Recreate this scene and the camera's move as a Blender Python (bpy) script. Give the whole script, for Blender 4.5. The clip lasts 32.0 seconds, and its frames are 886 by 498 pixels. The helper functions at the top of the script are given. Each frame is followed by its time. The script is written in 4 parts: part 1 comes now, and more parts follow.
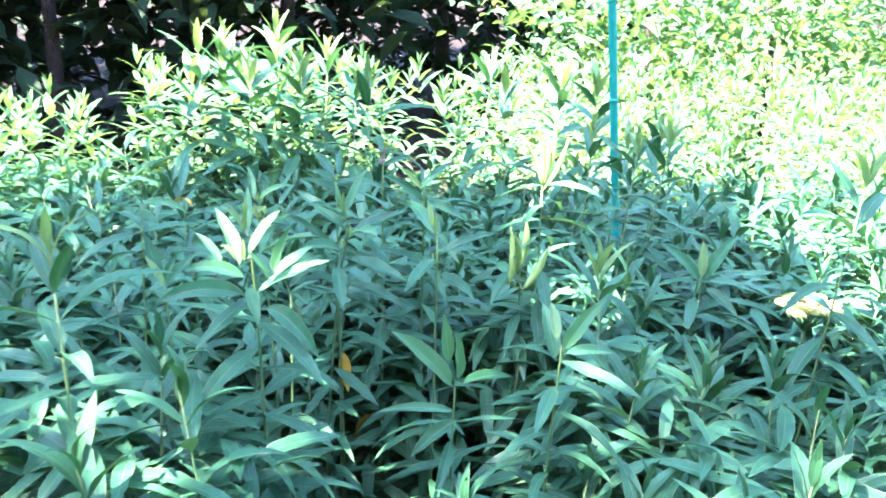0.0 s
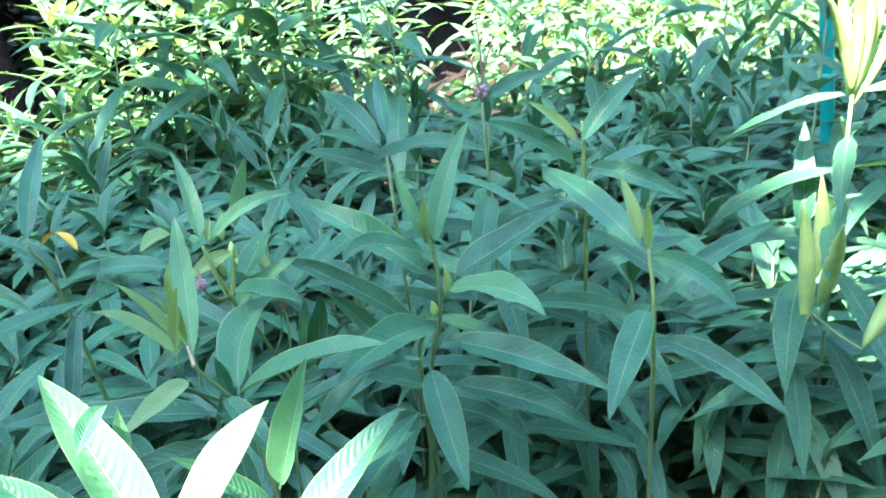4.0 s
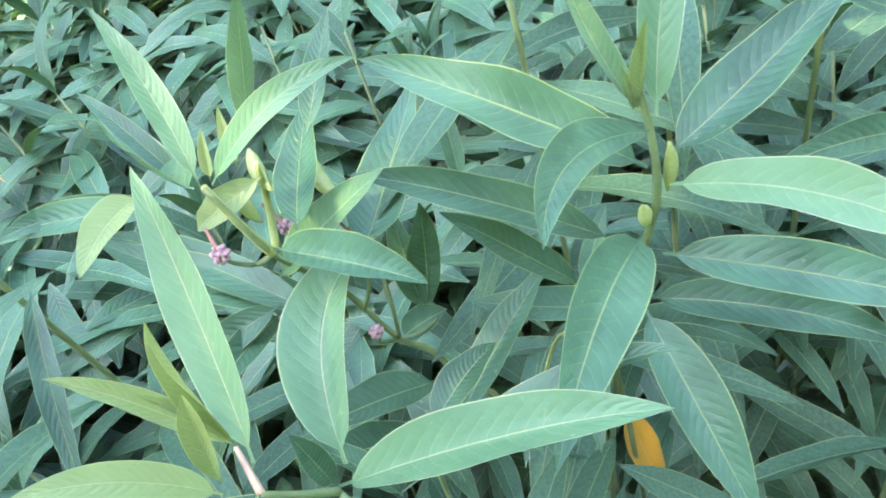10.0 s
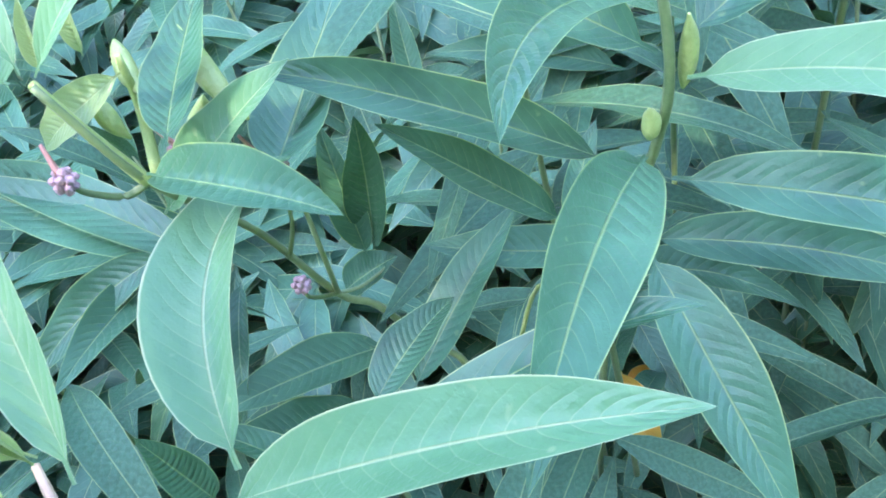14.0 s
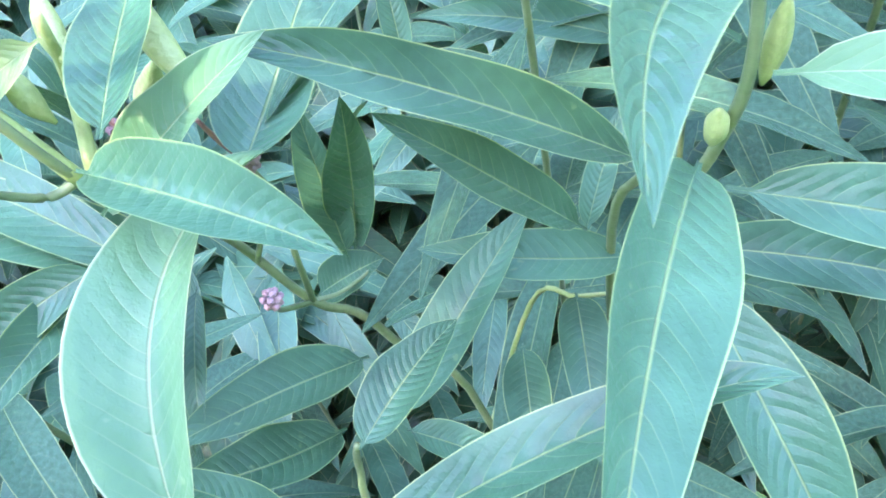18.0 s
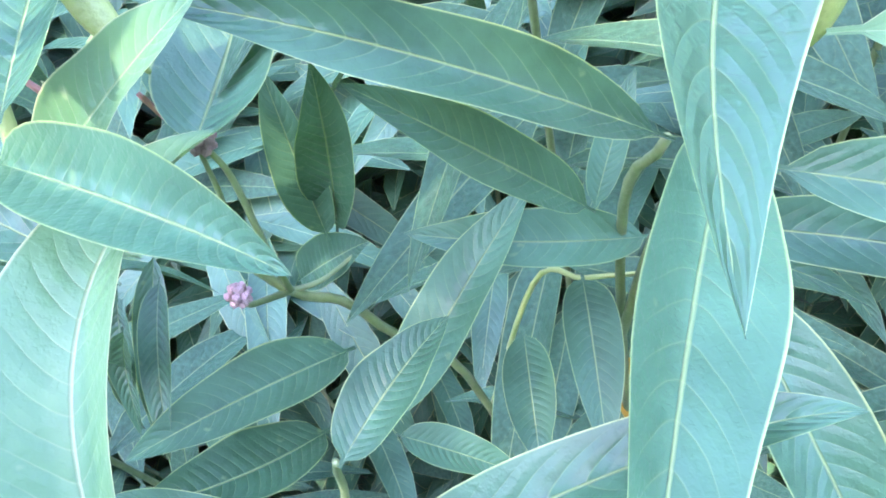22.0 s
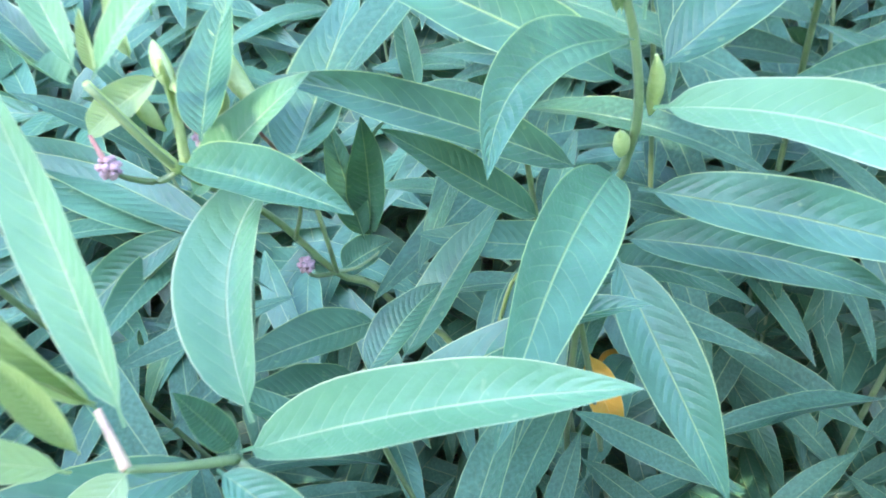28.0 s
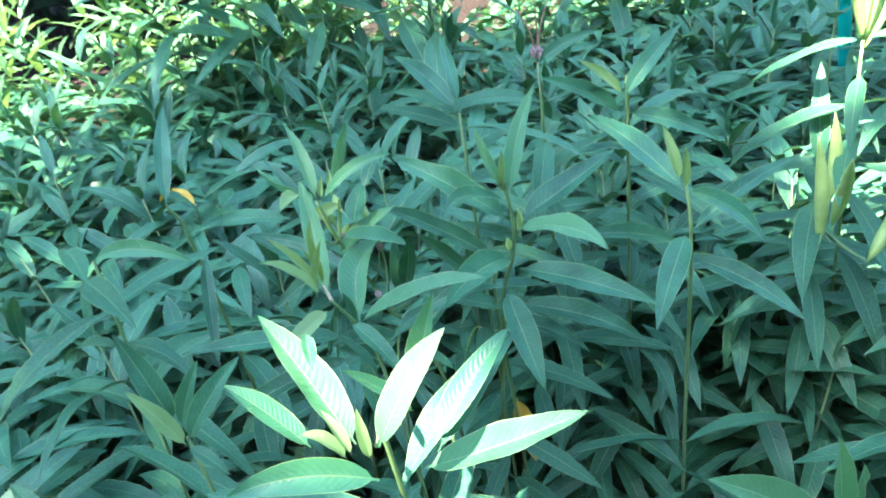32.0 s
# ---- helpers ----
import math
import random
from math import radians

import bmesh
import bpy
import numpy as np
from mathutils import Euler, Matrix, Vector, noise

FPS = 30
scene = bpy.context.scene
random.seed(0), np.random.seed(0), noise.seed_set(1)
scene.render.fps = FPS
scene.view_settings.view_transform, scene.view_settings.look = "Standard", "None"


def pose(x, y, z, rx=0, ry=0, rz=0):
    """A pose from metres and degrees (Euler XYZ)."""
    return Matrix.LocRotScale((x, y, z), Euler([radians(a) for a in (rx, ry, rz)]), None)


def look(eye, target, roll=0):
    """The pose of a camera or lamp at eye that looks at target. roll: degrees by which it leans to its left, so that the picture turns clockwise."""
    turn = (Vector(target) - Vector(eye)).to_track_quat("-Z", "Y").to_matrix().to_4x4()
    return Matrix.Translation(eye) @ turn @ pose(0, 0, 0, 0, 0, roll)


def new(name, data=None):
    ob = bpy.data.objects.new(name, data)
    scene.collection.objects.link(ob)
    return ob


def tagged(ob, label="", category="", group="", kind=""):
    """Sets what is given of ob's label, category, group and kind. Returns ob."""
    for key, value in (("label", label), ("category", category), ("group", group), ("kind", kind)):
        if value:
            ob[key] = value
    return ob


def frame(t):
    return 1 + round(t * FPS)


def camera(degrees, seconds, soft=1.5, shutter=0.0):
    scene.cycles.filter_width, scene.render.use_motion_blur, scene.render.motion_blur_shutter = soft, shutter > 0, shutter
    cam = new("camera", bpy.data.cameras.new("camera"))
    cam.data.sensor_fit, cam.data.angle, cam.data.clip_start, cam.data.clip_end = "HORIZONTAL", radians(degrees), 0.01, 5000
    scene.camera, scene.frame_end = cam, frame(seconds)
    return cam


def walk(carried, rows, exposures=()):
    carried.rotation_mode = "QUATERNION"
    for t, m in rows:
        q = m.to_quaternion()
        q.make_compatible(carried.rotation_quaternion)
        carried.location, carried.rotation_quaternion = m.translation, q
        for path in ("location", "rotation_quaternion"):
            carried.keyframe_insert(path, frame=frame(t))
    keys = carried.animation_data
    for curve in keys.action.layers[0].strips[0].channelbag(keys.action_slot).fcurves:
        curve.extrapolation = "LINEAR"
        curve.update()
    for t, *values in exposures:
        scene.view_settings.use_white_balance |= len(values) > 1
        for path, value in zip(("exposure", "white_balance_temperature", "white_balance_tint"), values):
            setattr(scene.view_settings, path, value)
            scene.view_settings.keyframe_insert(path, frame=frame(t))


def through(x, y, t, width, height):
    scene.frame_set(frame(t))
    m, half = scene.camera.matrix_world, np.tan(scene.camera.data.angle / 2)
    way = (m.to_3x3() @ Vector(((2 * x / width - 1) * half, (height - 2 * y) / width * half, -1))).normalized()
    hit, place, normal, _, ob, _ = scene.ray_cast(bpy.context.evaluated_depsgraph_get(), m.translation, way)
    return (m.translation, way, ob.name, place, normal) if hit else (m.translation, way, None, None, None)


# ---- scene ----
cam = camera(58.7, 32.0, soft=1.8, shutter=0.5)
PATH = [
    (0, (0.1527, -0.7713, 1.0824), (0.1527, -0.5811, 1.0206), 2.00),
    (0.5, (0.1417, -0.7000, 1.0681), (0.1484, -0.5103, 1.0053), 1.75),
    (1, (0.1034, -0.6029, 1.0522), (0.1120, -0.4118, 0.9939), -1.26),
    (1.5, (0.0639, -0.5270, 1.0305), (0.0774, -0.3382, 0.9659), 0.99),
    (2, (0.0535, -0.4773, 1.0176), (0.0686, -0.2911, 0.9462), 0.99),
    (2.5, (0.0575, -0.4072, 1.0209), (0.0675, -0.2219, 0.9464), -1.09),
    (4.5, (0.0629, -0.2735, 0.9988), (0.0540, -0.0971, 0.9050), -9.36),
    (5, (0.0721, -0.2532, 1.0050), (0.0563, -0.0816, 0.9035), -12.37),
    (5.5, (0.0465, -0.2303, 1.0163), (0.0344, -0.0636, 0.9064), -12.00),
    (6, (0.0480, -0.2180, 1.0195), (0.0303, -0.0609, 0.8970), -15.67),
    (6.5, (0.0450, -0.2052, 1.0196), (0.0251, -0.0490, 0.8963), -16.46),
    (7, (0.0379, -0.1931, 1.0127), (0.0181, -0.0414, 0.8839), -17.70),
    (7.5, (0.0337, -0.1775, 1.0034), (0.0179, -0.0293, 0.8700), -16.66),
    (8, (0.0313, -0.1691, 0.9988), (0.0167, -0.0228, 0.8632), -16.51),
    (8.5, (0.0265, -0.1602, 0.9923), (0.0106, -0.0161, 0.8545), -17.41),
    (9, (0.0238, -0.1483, 0.9852), (0.0075, -0.0066, 0.8450), -18.40),
    (9.5, (0.0223, -0.1359, 0.9741), (0.0080, 0.0055, 0.8334), -18.62),
    (10, (0.0197, -0.1312, 0.9685), (0.0017, 0.0114, 0.8294), -20.40),
    (10.5, (0.0182, -0.1261, 0.9607), (-0.0019, 0.0142, 0.8196), -21.29),
    (11, (0.0172, -0.1191, 0.9514), (-0.0015, 0.0198, 0.8087), -20.96),
    (11.5, (0.0166, -0.1170, 0.9483), (-0.0006, 0.0210, 0.8047), -20.07),
    (12, (0.0161, -0.1168, 0.9491), (-0.0025, 0.0215, 0.8057), -20.44),
    (12.5, (0.0163, -0.1139, 0.9477), (-0.0021, 0.0239, 0.8039), -20.38),
    (13, (0.0186, -0.1097, 0.9429), (-0.0008, 0.0260, 0.7974), -20.99),
    (13.5, (0.0195, -0.1062, 0.9407), (-0.0002, 0.0299, 0.7954), -21.41),
    (14, (0.0222, -0.1016, 0.9301), (0.0047, 0.0316, 0.7819), -21.21),
    (14.5, (0.0222, -0.0983, 0.9292), (0.0064, 0.0344, 0.7804), -20.46),
    (16.5, (0.0198, -0.0864, 0.9221), (0.0066, 0.0436, 0.7707), -18.76),
    (17, (0.0165, -0.0857, 0.9201), (0.0037, 0.0439, 0.7683), -18.17),
    (17.5, (0.0163, -0.0795, 0.9177), (0.0057, 0.0454, 0.7618), -17.81),
    (18, (0.0151, -0.0753, 0.9177), (0.0051, 0.0477, 0.7603), -17.57),
    (18.5, (0.0124, -0.0724, 0.9155), (0.0041, 0.0476, 0.7557), -17.30),
    (19, (0.0137, -0.0709, 0.9134), (0.0068, 0.0472, 0.7521), -16.87),
    (19.5, (0.0146, -0.0684, 0.9146), (0.0069, 0.0498, 0.7534), -17.25),
    (20, (0.0154, -0.0666, 0.9123), (0.0082, 0.0491, 0.7493), -17.24),
    (20.5, (0.0165, -0.0656, 0.9089), (0.0087, 0.0496, 0.7456), -17.40),
    (21, (0.0158, -0.0639, 0.9083), (0.0081, 0.0509, 0.7448), -17.55),
    (21.5, (0.0167, -0.0626, 0.9075), (0.0055, 0.0527, 0.7445), -18.87),
    (22, (0.0173, -0.0617, 0.9070), (0.0041, 0.0526, 0.7433), -19.73),
    (22.5, (0.0170, -0.0631, 0.9054), (0.0037, 0.0508, 0.7416), -19.57),
    (23, (0.0168, -0.0623, 0.9057), (0.0044, 0.0507, 0.7412), -19.43),
    (23.5, (0.0167, -0.0633, 0.9058), (0.0031, 0.0503, 0.7418), -19.62),
    (24, (0.0165, -0.0640, 0.9062), (0.0028, 0.0501, 0.7425), -19.55),
    (24.5, (0.0177, -0.0635, 0.9065), (0.0034, 0.0508, 0.7430), -19.60),
    (25, (0.0183, -0.0638, 0.9056), (0.0034, 0.0506, 0.7422), -19.63),
    (25.5, (0.0190, -0.0635, 0.9047), (0.0027, 0.0496, 0.7405), -20.58),
    (27.5, (0.0204, -0.0925, 0.9308), (0.0047, 0.0298, 0.7733), -18.72),
    (28, (0.0237, -0.1119, 0.9478), (0.0082, 0.0157, 0.7947), -17.79),
    (28.5, (0.0216, -0.1376, 0.9679), (0.0086, -0.0024, 0.8211), -15.28),
    (29, (0.0203, -0.1619, 0.9893), (0.0061, -0.0228, 0.8462), -14.93),
    (29.5, (0.0195, -0.2007, 1.0049), (0.0070, -0.0508, 0.8732), -13.03),
    (30, (0.0274, -0.2429, 1.0159), (0.0131, -0.0834, 0.8960), -12.14),
    (30.5, (0.0190, -0.2750, 1.0336), (0.0109, -0.1134, 0.9160), -9.77),
    (31, (0.0210, -0.3044, 1.0368), (0.0148, -0.1397, 0.9236), -9.19),
    (31.5, (0.0245, -0.3202, 1.0385), (0.0204, -0.1543, 0.9269), -9.37),
    (32, (0.0350, -0.3439, 1.0494), (0.0259, -0.1739, 0.9445), -10.10),
]
EXPOSURES = [(0, 4.85, 5650, 29), (2.5, 4.78, 5700, 28), (4.5, 4.42, 5800, 22), (6, 5.02, 5950, 34), (7.5, 5.02, 6250, 33), (9, 5.12, 6700, 44), (10, 5.08, 6950, 46), (12.2, 4.95, 7150, 46), (12.9, 4.95, 5980, 46), (14.5, 5.20, 6000, 48), (18, 5.50, 6100, 54), (25, 5.55, 6200, 60), (28, 5.33, 6000, 47), (30, 4.70, 5750, 20), (32, 4.40, 5700, 19)]
walk(cam, [(t, look(eye, target, roll)) for t, eye, target, roll in PATH], EXPOSURES)

# ---- light ----
SUN_TO = Vector((-0.30, -0.36, 0.88)).normalized()
SUN_EL = math.asin(SUN_TO.z)
SUN_AZ = math.atan2(SUN_TO.x, SUN_TO.y)
world = bpy.data.worlds.new("sky")
scene.world = world
world.use_nodes = True
wn = world.node_tree.nodes
wl = world.node_tree.links
sky = wn.new("ShaderNodeTexSky")
sky.sky_type = "NISHITA"
sky.sun_disc = False
sky.sun_elevation = SUN_EL
sky.sun_rotation = SUN_AZ
wn["Background"].inputs["Strength"].default_value = 0.075
wl.new(sky.outputs["Color"], wn["Background"].inputs["Color"])
sun = new("sun", bpy.data.lights.new("sun", "SUN"))
sun.data.energy = 4.2
sun.data.angle = radians(0.53)
sun.data.color = (1.0, 0.87, 0.64)
sun.matrix_world = look(SUN_TO * 30, (0, 0, 0))


# ---- materials ----
class Nodes:
    def __init__(self, name):
        self.mat = bpy.data.materials.new(name)
        self.mat.use_nodes = True
        self.t = self.mat.node_tree
        self.bsdf = self.t.nodes["Principled BSDF"]
        self.out = self.t.nodes["Material Output"]

    def n(self, kind, **props):
        node = self.t.nodes.new(kind)
        for k, v in props.items():
            setattr(node, k, v)
        return node

    def link(self, a, b):
        self.t.links.new(a, b)

    def math(self, op, a, b=None, c=None, clamp=False):
        node = self.n("ShaderNodeMath", operation=op, use_clamp=clamp)
        for i, v in enumerate((a, b, c)):
            if v is None:
                continue
            if isinstance(v, (int, float)):
                node.inputs[i].default_value = v
            else:
                self.link(v, node.inputs[i])
        return node.outputs[0]

    def mix(self, fac, a, b):
        node = self.n("ShaderNodeMix", data_type="RGBA")
        for sock, v in ((node.inputs[0], fac), (node.inputs[6], a), (node.inputs[7], b)):
            if isinstance(v, (int, float)):
                sock.default_value = v
            elif isinstance(v, tuple):
                sock.default_value = (*v, 1.0)
            else:
                self.link(v, sock)
        return node.outputs[2]

    def noise(self, scale, detail=3.0, coord="Object", rough=0.5):
        tc = self.n("ShaderNodeTexCoord")
        nz = self.n("ShaderNodeTexNoise")
        nz.inputs["Scale"].default_value = scale
        nz.inputs["Detail"].default_value = detail
        nz.inputs["Roughness"].default_value = rough
        self.link(tc.outputs[coord], nz.inputs["Vector"])
        return nz.outputs["Fac"]

    def ramp(self, fac, lo, hi):
        return self.math("DIVIDE", self.math("SUBTRACT", fac, lo), hi - lo, clamp=True)

    def bump(self, height, strength, dist):
        b = self.n("ShaderNodeBump")
        b.inputs["Strength"].default_value = strength
        b.inputs["Distance"].default_value = dist
        self.link(height, b.inputs["Height"])
        self.link(b.outputs["Normal"], self.bsdf.inputs["Normal"])


def leaf_material(name, dark, light, rib, trans, veins=True, through=0.22, rough=0.38):
    """A leaf blade: mottled green, pale midrib, side veins and edge, light shining through."""
    m = Nodes(name)
    uv = m.n("ShaderNodeUVMap", uv_map="UVMap")
    sep = m.n("ShaderNodeSeparateXYZ")
    m.link(uv.outputs["UV"], sep.inputs[0])
    side = m.math("ABSOLUTE", m.math("MULTIPLY_ADD", sep.outputs["X"], 2.0, -1.0))
    along = sep.outputs["Y"]
    info = m.n("ShaderNodeObjectInfo")
    blotch = m.ramp(m.noise(60, 4), 0.35, 0.68)
    fine = m.ramp(m.noise(420, 3), 0.3, 0.7)
    shift = m.math("MULTIPLY_ADD", info.outputs["Random"], 0.45, m.math("MULTIPLY_ADD", blotch, 0.45, m.math("MULTIPLY", fine, 0.10)))
    col = m.mix(shift, dark, light)
    midrib = m.math("SUBTRACT", 1.0, m.ramp(side, 0.012, 0.045), clamp=True)
    edge = m.ramp(side, 0.955, 0.99)
    height = midrib
    if veins:
        wob = m.math("MULTIPLY_ADD", m.noise(60, 2), 1.1, m.math("MULTIPLY", info.outputs["Random"], 5.0))
        phase = m.math("ADD", m.math("MULTIPLY_ADD", along, 18.0, m.math("MULTIPLY", m.math("POWER", side, 1.4), -2.3)), wob)
        saw = m.math("ABSOLUTE", m.math("SUBTRACT", m.math("FRACT", phase), 0.5))
        vein = m.math("SUBTRACT", 1.0, m.ramp(saw, 0.01, 0.06), clamp=True)
        fade = m.math("SUBTRACT", 1.0, m.ramp(side, 0.45, 0.95))
        vein = m.math("MULTIPLY", vein, fade)
        net = m.math("MULTIPLY", m.ramp(m.noise(900, 2), 0.45, 0.6), 0.08)
        pillow = m.math("ADD", m.math("MULTIPLY", m.math("MULTIPLY", m.math("POWER", saw, 0.6), fade), 0.55), net)
        col = m.mix(m.math("MULTIPLY", vein, 0.14), col, rib)
        height = m.math("SUBTRACT", pillow, m.math("MULTIPLY", midrib, 0.6))
    col = m.mix(m.math("MULTIPLY", midrib, 0.50), col, rib)
    col = m.mix(m.math("MULTIPLY", edge, 0.8), col, rib)
    speck = m.ramp(m.noise(260, 2), 0.70, 0.76)
    col = m.mix(m.math("MULTIPLY", speck, 0.22), col, rib)
    m.link(col, m.bsdf.inputs["Base Color"])
    m.bsdf.inputs["Roughness"].default_value = rough
    m.bsdf.inputs["Specular IOR Level"].default_value = 0.27
    m.bump(height, 0.55, 0.0009)
    tr = m.n("ShaderNodeBsdfTranslucent")
    m.link(m.mix(0.55, col, trans), tr.inputs["Color"])
    mx = m.n("ShaderNodeMixShader")
    mx.inputs[0].default_value = through
    m.link(m.bsdf.outputs[0], mx.inputs[1])
    m.link(tr.outputs[0], mx.inputs[2])
    m.link(mx.outputs[0], m.out.inputs["Surface"])
    return m.mat


def plain_material(name, a, b, scale=40, rough=0.7, bump=0.3, dist=0.002, spec=0.4):
    m = Nodes(name)
    big = m.ramp(m.noise(scale, 4), 0.3, 0.7)
    fine = m.ramp(m.noise(scale * 9, 3), 0.3, 0.7)
    info = m.n("ShaderNodeObjectInfo")
    fac = m.math("ADD", m.math("MULTIPLY", big, 0.55), m.math("MULTIPLY_ADD", fine, 0.25, m.math("MULTIPLY", info.outputs["Random"], 0.2)))
    m.link(m.mix(fac, a, b), m.bsdf.inputs["Base Color"])
    m.bsdf.inputs["Roughness"].default_value = rough
    m.bsdf.inputs["Specular IOR Level"].default_value = spec
    m.bump(fine, bump, dist)
    return m.mat


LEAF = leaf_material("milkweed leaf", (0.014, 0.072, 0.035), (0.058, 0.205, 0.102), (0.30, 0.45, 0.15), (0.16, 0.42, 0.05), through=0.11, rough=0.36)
# lighter copy of the leaf: paler blades, and light painted onto lit ones
PALE_LIT = leaf_material("pale leaf with painted light", (0.050, 0.185, 0.080), (0.115, 0.285, 0.130), (0.42, 0.52, 0.26), (0.26, 0.50, 0.09), through=0.2, rough=0.42)
YOUNG = leaf_material("young leaf", (0.13, 0.25, 0.09), (0.21, 0.36, 0.145), (0.42, 0.52, 0.25), (0.45, 0.60, 0.08), through=0.3)
FARLEAF = leaf_material("meadow leaf", (0.045, 0.14, 0.06), (0.10, 0.24, 0.10), (0.28, 0.42, 0.22), (0.30, 0.48, 0.06), veins=False, through=0.25)
YELLOW = leaf_material("withered leaf", (0.50, 0.30, 0.03), (0.62, 0.42, 0.06), (0.65, 0.50, 0.15), (0.7, 0.4, 0.03), through=0.2, rough=0.6)
# near-black green: the shade inside the wood is part of this colour
WOOD_SHADE_LEAF = leaf_material("woodland leaf with painted shade", (0.008, 0.024, 0.012), (0.024, 0.055, 0.024), (0.08, 0.13, 0.06), (0.10, 0.18, 0.03), veins=False, through=0.15, rough=0.7)
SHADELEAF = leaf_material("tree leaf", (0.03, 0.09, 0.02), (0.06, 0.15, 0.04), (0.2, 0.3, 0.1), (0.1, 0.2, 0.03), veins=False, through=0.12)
STEM = plain_material("green stem", (0.085, 0.17, 0.06), (0.18, 0.28, 0.10), 90, 0.5, 0.15, 0.0005)
PODMAT = plain_material("seed pod", (0.20, 0.33, 0.08), (0.36, 0.50, 0.16), 120, 0.5, 0.3, 0.0006)
BUDMAT = plain_material("spent flower bud", (0.22, 0.13, 0.12), (0.46, 0.36, 0.33), 300, 0.7, 0.5, 0.0006)
BROWNSTEM = plain_material("brown stalk", (0.20, 0.10, 0.07), (0.36, 0.22, 0.14), 200, 0.7, 0.3, 0.0005)
REDSTEM = plain_material("reddish stem", (0.30, 0.22, 0.12), (0.42, 0.35, 0.19), 200, 0.5, 0.2, 0.0004)
FLOWERMAT = plain_material("yellow flower head", (0.62, 0.50, 0.10), (0.78, 0.70, 0.30), 150, 0.7, 0.4, 0.001)
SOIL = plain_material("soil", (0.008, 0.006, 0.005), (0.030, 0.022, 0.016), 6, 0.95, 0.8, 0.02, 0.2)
BARK = plain_material("bark", (0.020, 0.016, 0.013), (0.065, 0.052, 0.042), 12, 0.9, 0.9, 0.02, 0.2)
POLEMAT = plain_material("teal garden stake", (0.0, 0.25, 0.20), (0.01, 0.35, 0.28), 60, 0.35, 0.1, 0.0005, 0.5)
GRASSMAT = plain_material("grass blade", (0.10, 0.19, 0.05), (0.26, 0.32, 0.11), 30, 0.55, 0.1, 0.001)


# ---- building helpers ----
def mesh_from(name, verts, faces, mat, uvs=None, smooth=True):
    me = bpy.data.meshes.new(name)
    me.from_pydata([tuple(v) for v in verts], [], faces)
    if uvs is not None:
        layer = me.uv_layers.new(name="UVMap")
        idx = np.empty(len(me.loops), dtype=np.int32)
        me.loops.foreach_get("vertex_index", idx)
        layer.data.foreach_set("uv", np.asarray(uvs, dtype=np.float32)[idx].ravel())
    me.materials.append(mat)
    if smooth:
        me.polygons.foreach_set("use_smooth", [True] * len(me.polygons))
    return me


def part(name, me, parent, label="", m=None):
    ob = new(name, me)
    ob.parent = parent
    if m is not None:
        ob.matrix_basis = m
    if label:
        ob["label"] = label
    return ob


def thing(name, at, label, category, group=""):
    ob = new(name)
    ob.location = at
    ob.empty_display_size = 0.02
    return tagged(ob, label, category, group)


def profile(v):
    """Half width of a lance-shaped blade, 1 at its widest."""
    if v < 0.05:
        return 0.07
    s = (v - 0.05) / 0.95
    return max(0.0, (s ** 0.55) * ((1 - s) ** 0.95) / 0.3731)


def blade(base, mid, tip, width, roll=0.0, fold=0.22, wave=0.05, twist=0.0, nl=18, nc=4, seed=0):
    """Verts, faces and uvs of one leaf through base, mid and tip: a folded, slightly wavy lance-shaped blade."""
    rng = random.Random(seed)
    b, m, t = Vector(base), Vector(mid), Vector(tip)
    ctrl = 2 * m - 0.5 * (b + t)
    ph = rng.uniform(0, 6.28)
    fr = rng.uniform(1.6, 2.8)
    verts, uvs, faces = [], [], []
    for i in range(nl + 1):
        v = i / nl
        p = (1 - v) ** 2 * b + 2 * v * (1 - v) * ctrl + v * v * t
        d = (2 * (1 - v) * (ctrl - b) + 2 * v * (t - ctrl)).normalized()
        up = Vector((0, 0, 1)) - d * d.z
        if up.length < 0.25:
            up = up + Vector((0, -1, 0)) * (0.25 - up.length)
            up = up - d * up.dot(d)
        up.normalize()
        up.rotate(Matrix.Rotation(radians(roll + twist * (v - 0.5)), 3, d))
        side = d.cross(up)
        w = 0.5 * width * profile(v)
        for j in range(nc + 1):
            u = 2 * j / nc - 1
            rise = fold * abs(u) ** 1.25 * w
            rise += wave * width * abs(u) ** 2 * math.sin(6.28 * fr * v + ph + (1.7 if u > 0 else 0)) * min(1, 3 * v * (1 - v) + 0.1)
            verts.append(p + side * (u * w) + up * rise)
            uvs.append((0.5 + 0.5 * u, v))
    for i in range(nl):
        for j in range(nc):
            a = i * (nc + 1) + j
            faces.append((a, a + 1, a + nc + 2, a + nc + 1))
    return verts, faces, uvs


def tube(points, radii, sides=7, close=True):
    """Verts and faces of a round stalk along points."""
    pts = [Vector(p) for p in points]
    verts, faces = [], []
    for i, p in enumerate(pts):
        d = (pts[min(i + 1, len(pts) - 1)] - pts[max(i - 1, 0)]).normalized()
        a = d.orthogonal().normalized() if abs(d.z) < 0.9 else (Vector((1, 0, 0)) - d * d.x).normalized()
        b = d.cross(a)
        for k in range(sides):
            q = 6.28319 * k / sides
            verts.append(p + (a * math.cos(q) + b * math.sin(q)) * radii[i])
    for i in range(len(pts) - 1):
        for k in range(sides):
            k2 = (k + 1) % sides
            faces.append((i * sides + k, i * sides + k2, (i + 1) * sides + k2, (i + 1) * sides + k))
    if close:
        faces.append(tuple(range((len(pts) - 1) * sides, len(pts) * sides)))
        faces.append(tuple(reversed(range(sides))))
    return verts, faces


